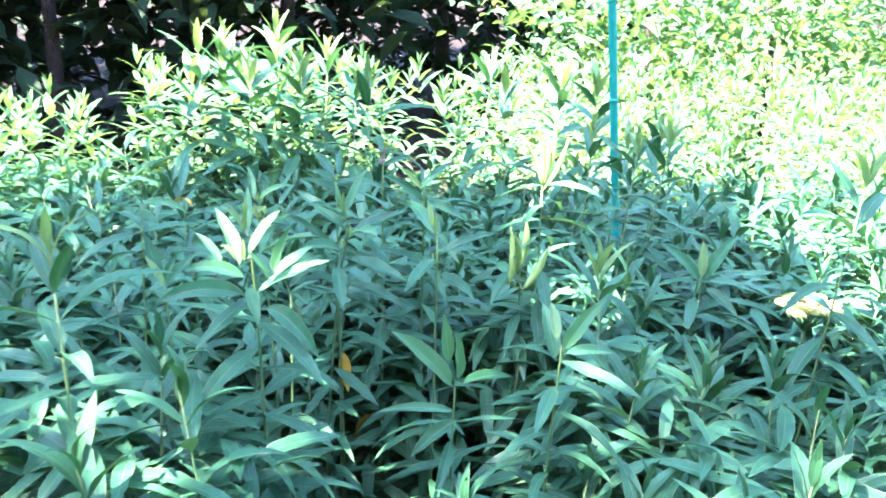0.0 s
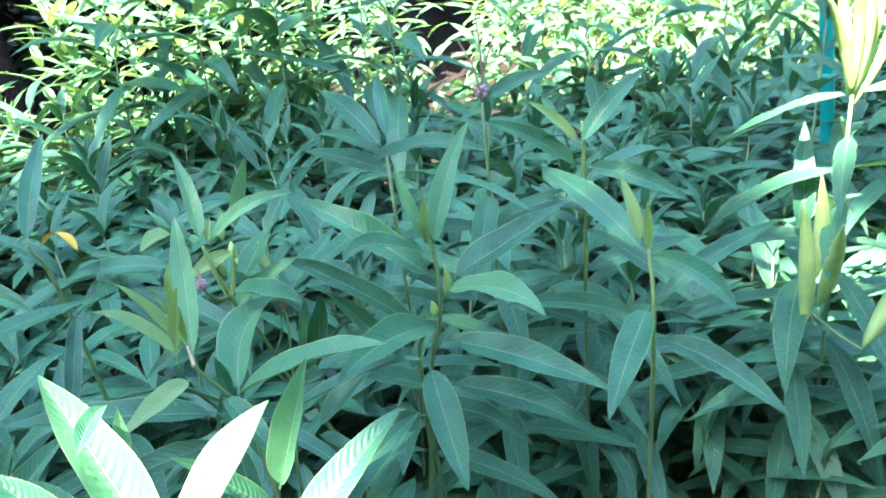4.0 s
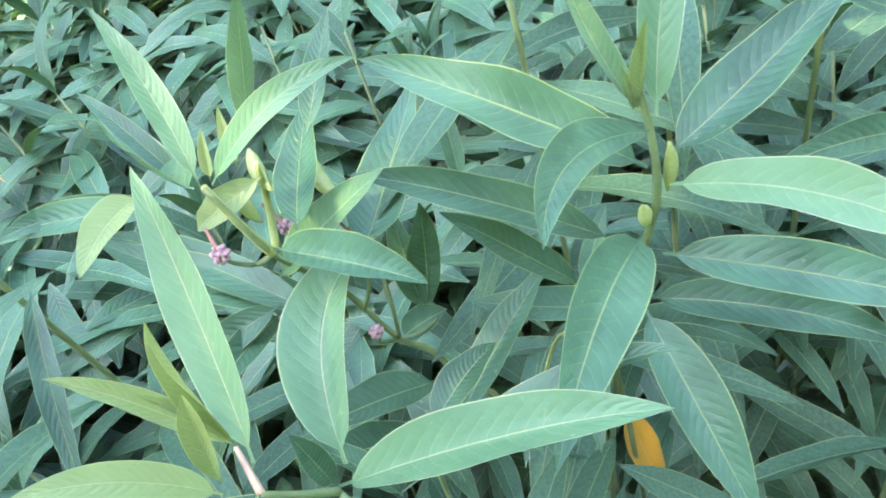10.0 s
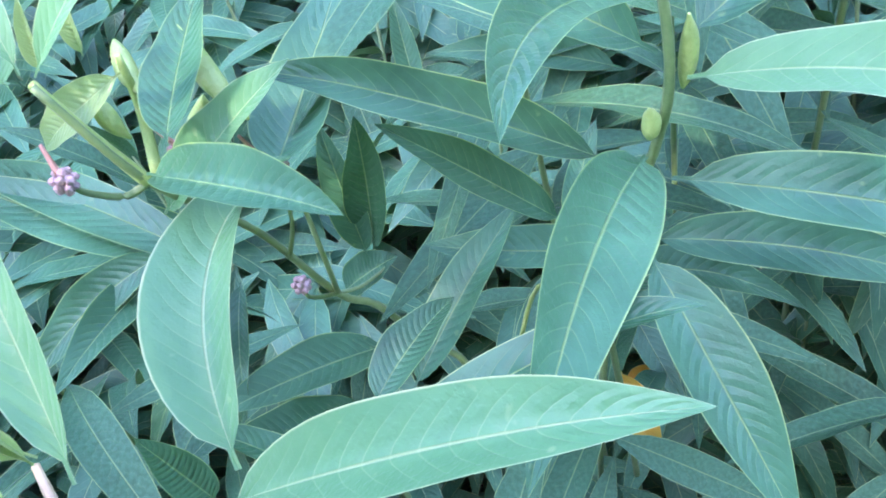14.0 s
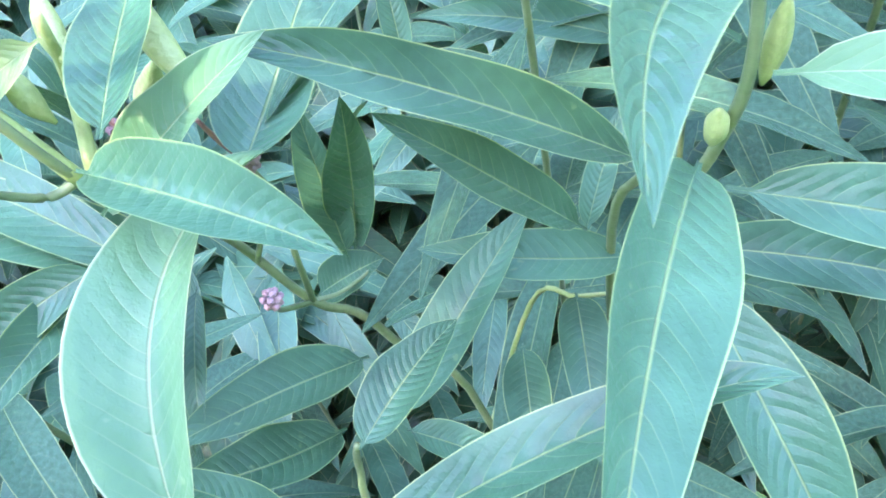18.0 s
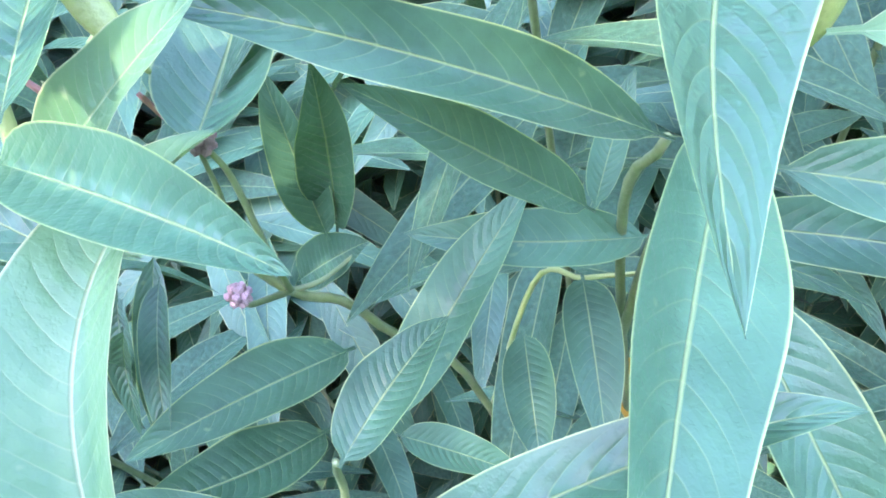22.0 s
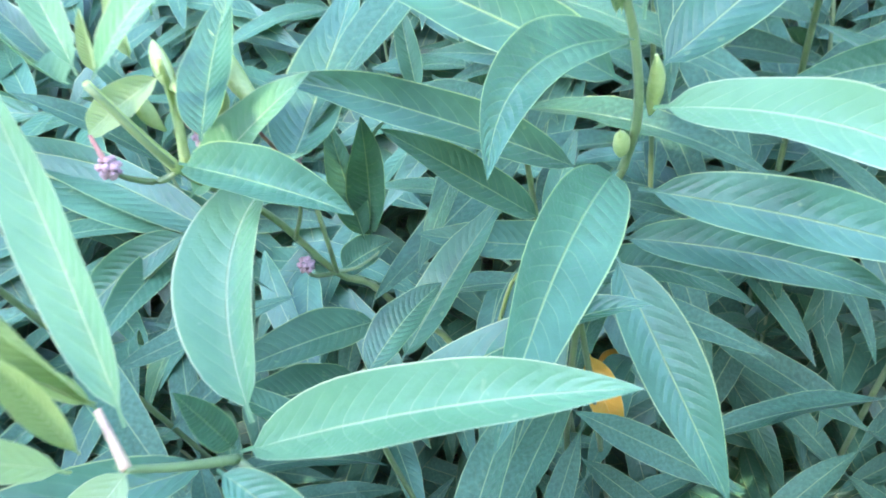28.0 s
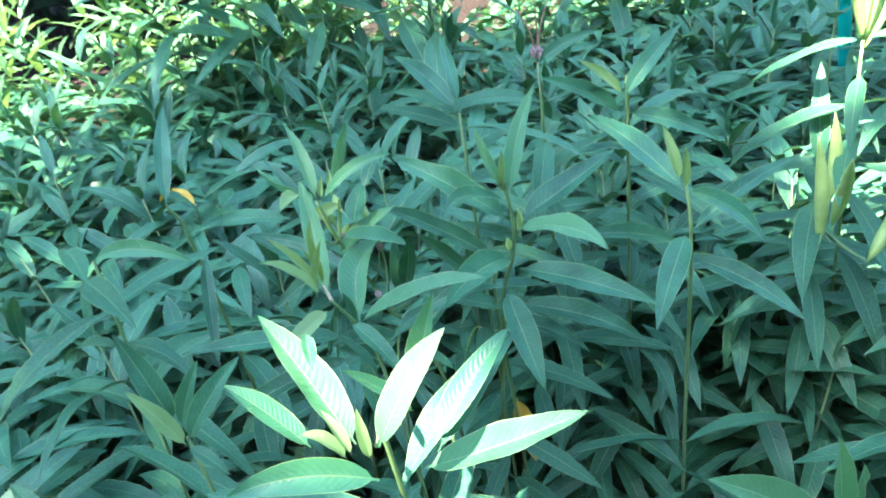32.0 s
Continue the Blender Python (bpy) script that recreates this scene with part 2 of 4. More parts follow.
def smooth_line(points, steps=6):
    """Catmull-Rom through points."""
    p = [Vector(q) for q in points]
    p = [2 * p[0] - p[1], *p, 2 * p[-1] - p[-2]]
    out = []
    for i in range(1, len(p) - 2):
        for k in range(steps):
            t = k / steps
            out.append(0.5 * ((2 * p[i]) + (p[i + 1] - p[i - 1]) * t + (2 * p[i - 1] - 5 * p[i] + 4 * p[i + 1] - p[i + 2]) * t * t
                              + (3 * p[i] - p[i - 1] - 3 * p[i + 1] + p[i + 2]) * t ** 3))
    out.append(p[-2])
    return out


class Plant:
    """One milkweed stalk with its leaves, as one thing."""

    def __init__(self, stem, label, radius=0.0014, group="milkweed plants", category="plant", name="milkweed_plant"):
        self.at = Vector(stem[0])
        self.thing = thing(name, self.at, label, category, group)
        self.count = int(abs(self.at.x * 7919 + self.at.y * 104729) * 100) % 10007
        self.stalk(stem, radius)

    def stalk(self, points, radius, mat=None, name="stem", label="", taper=0.6):
        line = [q - self.at for q in smooth_line(points)]
        n = len(line)
        rad = [radius * (1 - (1 - taper) * i / (n - 1)) for i in range(n)]
        v, f = tube(line, rad)
        return part(name, mesh_from(name, v, f, mat or STEM), self.thing, label)

    def leaf(self, base, mid, tip, width, roll=0.0, mat=None, label="", fold=0.5, wave=0.05, twist=0.0):
        self.count += 1
        mat = mat or LEAF
        v, f, uv = blade(Vector(base) - self.at, Vector(mid) - self.at, Vector(tip) - self.at, width, roll, fold, wave, twist, 22, 6, self.count)
        if mat == YOUNG and not label:
            label = "young yellow-green leaf"
        return part("leaf", mesh_from("leaf", v, f, mat, uv), self.thing, label)

    def pod(self, base, tip, radius, mat=None, name="seed_pod", label="slender pale green seed pod"):
        b, t = Vector(base) - self.at, Vector(tip) - self.at
        side = (t - b).orthogonal() * 0.06
        pts, rad = [], []
        for i in range(11):
            s = i / 10
            pts.append(b.lerp(t, s) + side * math.sin(3.14 * s))
            rad.append(max(0.0003, radius * (math.sin(3.1416 * s ** 0.8) ** 0.8 if 0 < s < 1 else 0)))
        v, f = tube(pts, rad, 8)
        return part(name, mesh_from(name, v, f, mat or PODMAT), self.thing, label)

    def budball(self, at, radius):
        rng = random.Random(self.count)
        bm = bmesh.new()
        for i in range(16):
            z = 1 - 2 * (i + 0.5) / 16
            a = i * 2.39996
            r = math.sqrt(1 - z * z)
            c = Vector((r * math.cos(a), r * math.sin(a), z)) * radius * 0.72
            bmesh.ops.create_icosphere(bm, subdivisions=1, radius=radius * rng.uniform(0.3, 0.42), matrix=Matrix.Translation(Vector(at) - self.at + c))
        me = bpy.data.meshes.new("flower_bud")
        bm.to_mesh(me)
        bm.free()
        me.materials.append(BUDMAT)
        return part("flower_bud", me, self.thing, "withered purplish flower bud cluster")


BLADES = []
for k in range(12):
    rng = random.Random(50 + k)
    sag = rng.uniform(-0.02, 0.14)
    v, f, uv = blade((0, 0, 0), (0.5, 0, 0.5 * sag + 0.05), (0.97, 0, -sag * 0.6), 0.155, rng.uniform(-12, 12), rng.uniform(0.2, 0.45), 0.06, rng.uniform(-25, 25), 12, 4, k)
    BLADES.append((mesh_from("leaf", v, f, LEAF, uv), mesh_from("leaf", v, f, YOUNG, uv)))


def skirt(plant, foot, top, low, seed, size=1.0):
    """Older, spreading leaf pairs on the lower stalk of a plant."""
    rng = random.Random(seed)
    z, turn = top, rng.uniform(0, 180)
    while z > low:
        for side in (0, 180):
            ln = size * rng.uniform(0.066, 0.086)
            m = Matrix.Translation((*foot, z)) @ pose(0, 0, 0, 0, 0, turn + side + rng.uniform(-15, 15)) @ pose(0, 0, 0, rng.uniform(-18, 18), rng.uniform(-8, 30), 0)
            wide = rng.uniform(0.9, 1.2)
            m = Matrix.Translation(-plant.at) @ m @ Matrix.Diagonal((ln, ln * wide, ln, 1))
            part("leaf", rng.choice(BLADES)[0], plant.thing, "", m)
        turn += 90 + rng.uniform(-15, 15)
        z -= rng.uniform(0.017, 0.027)


# ---- ground ----
def ground_height(x, y):
    far = max(0.0, y - 3.0)
    return 0.02 * noise.noise(Vector((x * 2, y * 2, 0))) + 0.05 * far + 0.10 * noise.noise(Vector((x * 0.3, y * 0.3, 3))) * min(1, far)


def build_ground():
    rings = [(-60 + 120 * i / 60) for i in range(61)]
    xs = sorted(set([round(v, 2) for v in rings] + [round(-3 + 6 * i / 60, 2) for i in range(61)]))
    verts = [(x, y, ground_height(x, y)) for y in xs for x in xs]
    n = len(xs)
    faces = [(r * n + c, r * n + c + 1, (r + 1) * n + c + 1, (r + 1) * n + c) for r in range(n - 1) for c in range(n - 1)]
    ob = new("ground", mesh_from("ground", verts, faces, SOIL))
    tagged(ob, "dark bare soil under dense milkweed plants", "ground", kind="structure")


build_ground()

# ---- the plants round the hollow ----
plant_tall = Plant([(0.015, 0.045, 0.000), (0.026, 0.030, 0.550), (0.042, 0.014, 0.770), (0.0515, 0.002, 0.825), (0.0535, -0.002, 0.843), (0.0530, -0.002, 0.860), (0.0510, -0.002, 0.872)], "tall milkweed plant with long opposite leaves and a budding tip", 0.0013)
plant_tall.leaf((0.0499, 0.0020, 0.8243), (0.0324, -0.0305, 0.8404), (0.0161, -0.0657, 0.8470), 0.0150, -30)
plant_tall.leaf((0.0560, -0.0034, 0.8443), (0.0769, -0.0318, 0.8584), (0.0905, -0.0571, 0.8593), 0.0113, 25, PALE_LIT, wave=0.13)
plant_tall.leaf((0.0543, 0.0012, 0.8175), (0.0873, -0.0171, 0.8157), (0.1190, -0.0310, 0.8054), 0.0138, 23)
plant_tall.leaf((0.0519, 0.0165, 0.7832), (0.0882, 0.0022, 0.7796), (0.1181, -0.0091, 0.7645), 0.0138, 22)
plant_tall.leaf((0.0457, -0.0109, 0.8132), (0.0509, -0.0355, 0.8007), (0.0567, -0.0556, 0.7826), 0.0138, 0)
plant_tall.leaf((0.0524, -0.0041, 0.8613), (0.0329, -0.0285, 0.8807), (0.0233, -0.0527, 0.8863), 0.0093, -26)
plant_tall.leaf((0.0518, -0.0019, 0.8499), (0.0242, 0.0062, 0.8708), (-0.0023, 0.0171, 0.8847), 0.0140, -28, wave=0.08)
plant_tall.leaf((0.0591, 0.0051, 0.8459), (0.0835, 0.0147, 0.8545), (0.1134, 0.0309, 0.8639), 0.0142, 17)
plant_tall.leaf((0.0535, -0.0061, 0.8665), (0.0611, 0.0079, 0.8893), (0.0734, 0.0219, 0.9091), 0.0088, 15, PALE_LIT)
plant_tall.leaf((0.0498, -0.0027, 0.8681), (0.0444, 0.0029, 0.8826), (0.0408, 0.0098, 0.8981), 0.0052, -13, PALE_LIT, fold=0.9)
plant_tall.leaf((0.0510, -0.0014, 0.8649), (0.0514, -0.0063, 0.8786), (0.0517, -0.0111, 0.8924), 0.0038, 9, YOUNG, fold=0.8)
plant_tall.leaf((0.0501, -0.0018, 0.8654), (0.0490, -0.0036, 0.8726), (0.0478, -0.0053, 0.8798), 0.0020, 1, YOUNG, fold=0.8)
plant_tall.leaf((0.0420, 0.0120, 0.7700), (0.0640, 0.0180, 0.7640), (0.0900, 0.0080, 0.7480), 0.0120, 15)
plant_tall.leaf((0.0450, 0.0360, 0.6950), (0.0475, 0.0290, 0.6730), (0.0520, 0.0200, 0.6520), 0.0130, 10, YELLOW, "withered yellow leaf")
plant_tall.pod((0.0560, -0.0010, 0.8405), (0.0566, -0.0028, 0.8560), 0.0017, None, "bud", "small pale green side bud")
plant_tall.pod((0.0500, -0.0010, 0.8310), (0.0496, -0.0030, 0.8400), 0.0018, None, "bud", "small pale green side bud")
plant_front = Plant([(0.000, -0.050, 0.000), (-0.008, -0.058, 0.600), (-0.016, -0.060, 0.800), (-0.0255, -0.053, 0.837)], "milkweed plant with a broad pale leaf with painted light spread over the hollow", 0.0011)
plant_front.leaf((-0.0259, -0.0510, 0.8351), (0.0087, -0.0608, 0.8544), (0.0361, -0.0680, 0.8620), 0.0116, 8, PALE_LIT, fold=0.7)
plant_front.leaf((-0.0187, -0.0438, 0.8146), (0.0211, -0.0392, 0.8318), (0.0455, -0.0399, 0.8355), 0.0088, -8)
plant_front.leaf((-0.0349, -0.0538, 0.8544), (-0.0388, -0.0313, 0.8764), (-0.0428, -0.0139, 0.8948), 0.0089, -3, PALE_LIT, fold=0.7)
plant_front.leaf((-0.0346, -0.0550, 0.8623), (-0.0348, -0.0540, 0.8807), (-0.0332, -0.0541, 0.8956), 0.0043, -4, YOUNG, fold=1.2)
plant_front.leaf((-0.0383, -0.0593, 0.8587), (-0.0336, -0.0621, 0.8756), (-0.0288, -0.0649, 0.8905), 0.0044, -15, YOUNG, fold=1.0)
plant_front.leaf((-0.0374, -0.0517, 0.8587), (-0.0463, -0.0514, 0.8755), (-0.0547, -0.0523, 0.8876), 0.0046, -23, YOUNG, fold=0.8)
plant_front.leaf((-0.0351, -0.0650, 0.8645), (-0.0441, -0.0684, 0.8798), (-0.0539, -0.0738, 0.8889), 0.0057, -31, YOUNG)
plant_front.leaf((-0.0338, -0.0470, 0.8260), (-0.0664, -0.0574, 0.8371), (-0.1037, -0.0668, 0.8440), 0.0118, -17)
plant_front.leaf((-0.0361, -0.0578, 0.8498), (-0.0451, -0.0676, 0.8477), (-0.0568, -0.0783, 0.8427), 0.0084, -19, YOUNG)
plant_front.leaf((-0.0276, -0.0555, 0.8394), (-0.0167, -0.0648, 0.8322), (-0.0046, -0.0764, 0.8196), 0.0084, 0)
plant_front.leaf((-0.0274, -0.0493, 0.8338), (-0.0285, -0.0487, 0.8435), (-0.0297, -0.0481, 0.8521), 0.0058, 13)
plant_front.leaf((-0.0259, -0.0432, 0.8302), (-0.0245, -0.0167, 0.8461), (-0.0111, 0.0087, 0.8423), 0.0150, -3, PALE_LIT, fold=0.7)
plant_front.leaf((-0.0283, -0.0526, 0.8158), (-0.0244, -0.0613, 0.8006), (-0.0213, -0.0683, 0.7845), 0.0086, 2)
plant_front.leaf((-0.0306, -0.0548, 0.8191), (-0.0709, -0.0530, 0.8053), (-0.1074, -0.0515, 0.7831), 0.0106, -25)
plant_front.leaf((-0.0353, -0.0544, 0.8613), (-0.0377, -0.0561, 0.8742), (-0.0401, -0.0579, 0.8851), 0.0034, -10, YOUNG, fold=1.0)
plant_front.stalk([(-0.0255, -0.0530, 0.8370), (-0.0286, -0.0583, 0.8479), (-0.0317, -0.0624, 0.8579)], 0.0009, None, "stem_joint", "brownish green joint below the tip")
plant_front.stalk([(-0.0317, -0.0624, 0.8579), (-0.0335, -0.0584, 0.8596), (-0.0353, -0.0544, 0.8613)], 0.0008, REDSTEM, "stem_tip", "pinkish upper stem")
plant_budding = Plant([(0.015, 0.030, 0.000), (0.008, 0.024, 0.650), (-0.010, 0.022, 0.765), (-0.0205, 0.018, 0.792), (-0.0290, 0.018, 0.818), (-0.0360, 0.006, 0.848), (-0.0415, 0.005, 0.872)], "milkweed plant with withered bud clusters on bent stalks", 0.0012)
plant_budding.leaf((-0.0346, 0.0043, 0.8509), (-0.0129, -0.0140, 0.8564), (0.0018, -0.0273, 0.8591), 0.0098, 13, fold=1.0)
plant_budding.leaf((-0.0387, 0.0085, 0.8377), (-0.0213, 0.0079, 0.8514), (-0.0039, 0.0072, 0.8625), 0.0105, 29, PALE_LIT)
plant_budding.leaf((-0.0150, 0.0064, 0.8425), (-0.0083, 0.0239, 0.8444), (0.0062, 0.0549, 0.8542), 0.0146, 12)
plant_budding.leaf((-0.0418, 0.0049, 0.8745), (-0.0464, 0.0183, 0.8908), (-0.0538, 0.0315, 0.9065), 0.0067, 10, PALE_LIT, fold=0.6)
plant_budding.leaf((-0.0376, 0.0008, 0.8755), (-0.0185, 0.0022, 0.8894), (-0.0003, 0.0061, 0.8913), 0.0065, 38, PALE_LIT)
plant_budding.leaf((-0.0417, 0.0005, 0.8759), (-0.0645, 0.0315, 0.8680), (-0.0854, 0.0672, 0.8692), 0.0104, 33, PALE_LIT, fold=0.9)
plant_budding.leaf((-0.0352, 0.0311, 0.8671), (-0.0287, 0.0304, 0.8846), (-0.0223, 0.0296, 0.9020), 0.0065, -56, PALE_LIT)
plant_budding.leaf((-0.0202, 0.0230, 0.8666), (-0.0142, 0.0341, 0.8755), (-0.0082, 0.0452, 0.8843), 0.0065, 13)
plant_budding.leaf((-0.0352, 0.0122, 0.8706), (-0.0344, 0.0140, 0.8776), (-0.0336, 0.0157, 0.8845), 0.0032, 17, YOUNG, fold=0.8)
plant_budding.leaf((-0.0395, 0.0063, 0.8734), (-0.0384, 0.0082, 0.8785), (-0.0372, 0.0102, 0.8837), 0.0028, 20, YOUNG, fold=0.8)
plant_budding.leaf((-0.0312, 0.0116, 0.8662), (-0.0440, 0.0112, 0.8611), (-0.0529, 0.0145, 0.8545), 0.0074, -46, YOUNG)
plant_budding.leaf((-0.0458, -0.0118, 0.8863), (-0.0476, -0.0243, 0.8910), (-0.0494, -0.0369, 0.8915), 0.0068, -25, YOUNG)
plant_budding.leaf((-0.0244, -0.0041, 0.8616), (-0.0248, 0.0185, 0.8606), (-0.0225, 0.0477, 0.8606), 0.0100, 9)
plant_budding.leaf((-0.0295, 0.0051, 0.8269), (-0.0604, 0.0179, 0.8346), (-0.0935, 0.0396, 0.8419), 0.0128, -14)
plant_budding.leaf((-0.0808, 0.0490, 0.8422), (-0.0980, 0.0423, 0.8505), (-0.1152, 0.0356, 0.8526), 0.0083, -36)
plant_budding.leaf((-0.0506, 0.0183, 0.8650), (-0.0606, 0.0285, 0.8764), (-0.0720, 0.0402, 0.8848), 0.0054, -10)
plant_budding.leaf((-0.0611, 0.0218, 0.8565), (-0.0953, 0.0362, 0.8533), (-0.1279, 0.0500, 0.8416), 0.0091, -32)
plant_budding.leaf((-0.0309, -0.0002, 0.8290), (-0.0636, 0.0242, 0.8373), (-0.0970, 0.0491, 0.8357), 0.0105, -15)
plant_budding.stalk([(-0.0360, 0.006, 0.848), (-0.0400, 0.004, 0.848), (-0.0432, 0.001, 0.853), (-0.0437, -0.0014, 0.8575)], 0.0008, None, "bud_stalk")
plant_budding.budball((-0.0437, -0.0014, 0.8585), 0.0024)
plant_budding.stalk([(-0.0437, -0.0014, 0.8600), (-0.0450, 0.0020, 0.8640)], 0.0006, BROWNSTEM, "spent_stalk", "thin brown spent flower stalk")
plant_budding.stalk([(-0.0205, 0.018, 0.792), (-0.0230, 0.014, 0.797), (-0.0235, 0.009, 0.804), (-0.0222, 0.006, 0.810)], 0.0007, None, "bud_stalk")
plant_budding.budball((-0.0222, 0.0060, 0.8115), 0.0022)
plant_budding.stalk([(-0.0205, 0.018, 0.792), (-0.0170, 0.012, 0.812), (-0.0160, 0.014, 0.828), (-0.0170, 0.0148, 0.8345)], 0.0007, None, "bud_stalk")
plant_budding.stalk([(-0.0260, 0.018, 0.808), (-0.0200, 0.015, 0.822), (-0.0180, 0.0150, 0.8345)], 0.0006, None, "bud_stalk")
plant_budding.budball((-0.0170, 0.0148, 0.8357), 0.0023)
plant_budding.stalk([(-0.0175, 0.0150, 0.8362), (-0.0198, 0.0160, 0.8400), (-0.0215, 0.0170, 0.8440)], 0.0006, BROWNSTEM, "spent_stalk", "thin brown spent flower stalk")
plant_budding.stalk([(-0.0360, 0.010, 0.842), (-0.0372, 0.020, 0.838), (-0.0376, 0.0260, 0.8365)], 0.0007, None, "bud_stalk")
plant_budding.budball((-0.0376, 0.0273, 0.8375), 0.0024)
plant_budding.stalk([(-0.0376, 0.0273, 0.8385), (-0.0398, 0.0285, 0.8420), (-0.0410, 0.0290, 0.8460)], 0.0006, BROWNSTEM, "spent_stalk", "thin brown spent flower stalk")
plant_budding.stalk([(-0.0360, 0.006, 0.848), (-0.0400, 0.007, 0.860), (-0.0418, 0.006, 0.872)], 0.0013, PODMAT, "branch", "pale yellow-green branch")
plant_budding.stalk([(-0.0370, 0.012, 0.844), (-0.0350, 0.018, 0.855), (-0.0330, 0.018, 0.866)], 0.0012, PODMAT, "branch", "pale yellow-green branch")
plant_budding.pod((-0.0263, 0.0312, 0.8616), (-0.0171, 0.0138, 0.8490), 0.0024)
plant_budding.pod((-0.0368, 0.0288, 0.8631), (-0.0322, 0.0159, 0.8582), 0.0020)
plant_budding.pod((-0.0390, 0.0141, 0.8623), (-0.0363, 0.0109, 0.8542), 0.0019)
plant_budding.pod((-.049, .060, .815), (-.038, .055, .830), .0030)
plant_low = Plant([(-0.020, -0.010, 0.000), (-0.022, -0.010, 0.600), (-0.0175, -0.020, 0.760), (-0.0150, -0.018, 0.790), (-0.0120, -0.020, 0.803)], "low leafy milkweed plant in the hollow", 0.0010)
plant_low.leaf((-0.0107, 0.0285, 0.7916), (-0.0054, 0.0274, 0.8142), (-0.0022, 0.0282, 0.8325), 0.0105, 60)
plant_low.leaf((-0.0124, 0.0267, 0.7924), (-0.0121, 0.0317, 0.8106), (-0.0121, 0.0385, 0.8253), 0.0090, 0)
plant_low.leaf((-0.0117, -0.0207, 0.8025), (-0.0019, -0.0116, 0.8059), (0.0079, -0.0025, 0.8050), 0.0100, 5)
plant_low.leaf((-0.0150, 0.0155, 0.7705), (-0.0324, 0.0031, 0.7849), (-0.0504, -0.0075, 0.7928), 0.0130, -18)
plant_low.leaf((-0.0216, 0.0001, 0.7697), (-0.0346, -0.0115, 0.7852), (-0.0467, -0.0168, 0.7966), 0.0127, -15)
plant_low.leaf((-0.0269, -0.0257, 0.7809), (-0.0368, -0.0211, 0.7970), (-0.0464, -0.0190, 0.8068), 0.0078, 11)
plant_low.leaf((-0.0071, -0.0092, 0.7821), (0.0030, -0.0140, 0.7787), (0.0127, -0.0180, 0.7718), 0.0074, 0)
plant_low.leaf((0.0328, 0.0211, 0.7672), (0.0305, 0.0041, 0.7666), (0.0276, -0.0153, 0.7586), 0.0112, -8)
plant_low.leaf((0.0186, 0.0194, 0.7540), (0.0166, 0.0022, 0.7542), (0.0152, -0.0101, 0.7518), 0.0108, 3)
plant_low.leaf((-0.0221, 0.0266, 0.7821), (-0.0128, 0.0254, 0.7883), (-0.0050, 0.0245, 0.7919), 0.0099, 26)
plant_low.leaf((-0.0402, 0.0025, 0.8340), (-0.0577, -0.0027, 0.8300), (-0.0753, -0.0079, 0.8196), 0.0090, -32)
plant_low.leaf((-0.0450, 0.0162, 0.8074), (-0.0471, 0.0071, 0.8004), (-0.0493, -0.0019, 0.7893), 0.0053, -5)
plant_low.leaf((-0.0408, 0.0212, 0.8014), (-0.0430, 0.0073, 0.7966), (-0.0452, -0.0066, 0.7867), 0.0060, -2)
plant_low.leaf((-0.0444, 0.0094, 0.8240), (-0.0507, -0.0066, 0.8310), (-0.0575, -0.0237, 0.8339), 0.0085, -28)
plant_low.leaf((-0.0426, 0.0285, 0.8007), (-0.0477, 0.0128, 0.7893), (-0.0521, -0.0007, 0.7750), 0.0066, -18)
plant_low.leaf((-0.0399, 0.0046, 0.8131), (-0.0504, 0.0067, 0.7928), (-0.0587, 0.0083, 0.7715), 0.0060, -63)
plant_low.stalk([(-0.0205, 0.018, 0.792), (-0.0150, 0.020, 0.790), (-0.0080, 0.024, 0.790)], 0.0006)
plant_low.stalk([(0.0040, 0.030, 0.690), (0.0232, 0.027, 0.7588), (0.0334, 0.0239, 0.7612), (0.0450, 0.0200, 0.7640)], 0.0008, PODMAT, "side_stem", "thin yellow-green side stem")
plant_behind = Plant([(0.050, 0.040, 0.000), (0.045, 0.030, 0.600), (0.040, 0.018, 0.780), (0.0440, 0.008, 0.820)], "milkweed plant with long horizontal leaves behind the hollow")
plant_behind.leaf((0.0443, 0.0057, 0.8217), (0.0132, 0.0070, 0.8473), (-0.0130, 0.0105, 0.8611), 0.0106, -29, wave=0.09)
plant_behind.leaf((0.0338, 0.0097, 0.8042), (0.0175, 0.0093, 0.8267), (0.0040, 0.0104, 0.8428), 0.0092, -35, wave=0.07)
plant_behind.leaf((-0.0073, -0.0080, 0.7841), (0.0094, 0.0055, 0.7964), (0.0261, 0.0189, 0.8048), 0.0112, 5)
plant_behind.leaf((0.0459, 0.0168, 0.7819), (0.0229, 0.0151, 0.7927), (0.0026, 0.0185, 0.7997), 0.0112, -18)
plant_behind.leaf((0.0657, 0.0800, 0.7823), (0.0398, 0.0868, 0.7926), (0.0124, 0.0940, 0.7966), 0.0105, -29)
plant_behind.leaf((0.0069, 0.0885, 0.7861), (0.0072, 0.0962, 0.7996), (0.0077, 0.1056, 0.8120), 0.0075, 3)
plant_behind.leaf((0.0356, 0.0188, 0.7918), (0.0415, 0.0266, 0.8002), (0.0482, 0.0355, 0.8065), 0.0062, 8)
plant_side = Plant([(0.150, 0.030, 0.000), (0.148, 0.020, 0.600), (0.147, 0.009, 0.800), (0.146, 0.016, 0.845)], "milkweed plant with spreading leaves and a yellow-green tip")
plant_side.leaf((0.1474, 0.0193, 0.8387), (0.1529, -0.0287, 0.8543), (0.1572, -0.0571, 0.8529), 0.0096, 28)
plant_side.leaf((0.1412, 0.0112, 0.8506), (0.1385, 0.0155, 0.8646), (0.1350, 0.0209, 0.8781), 0.0057, -24, YOUNG)
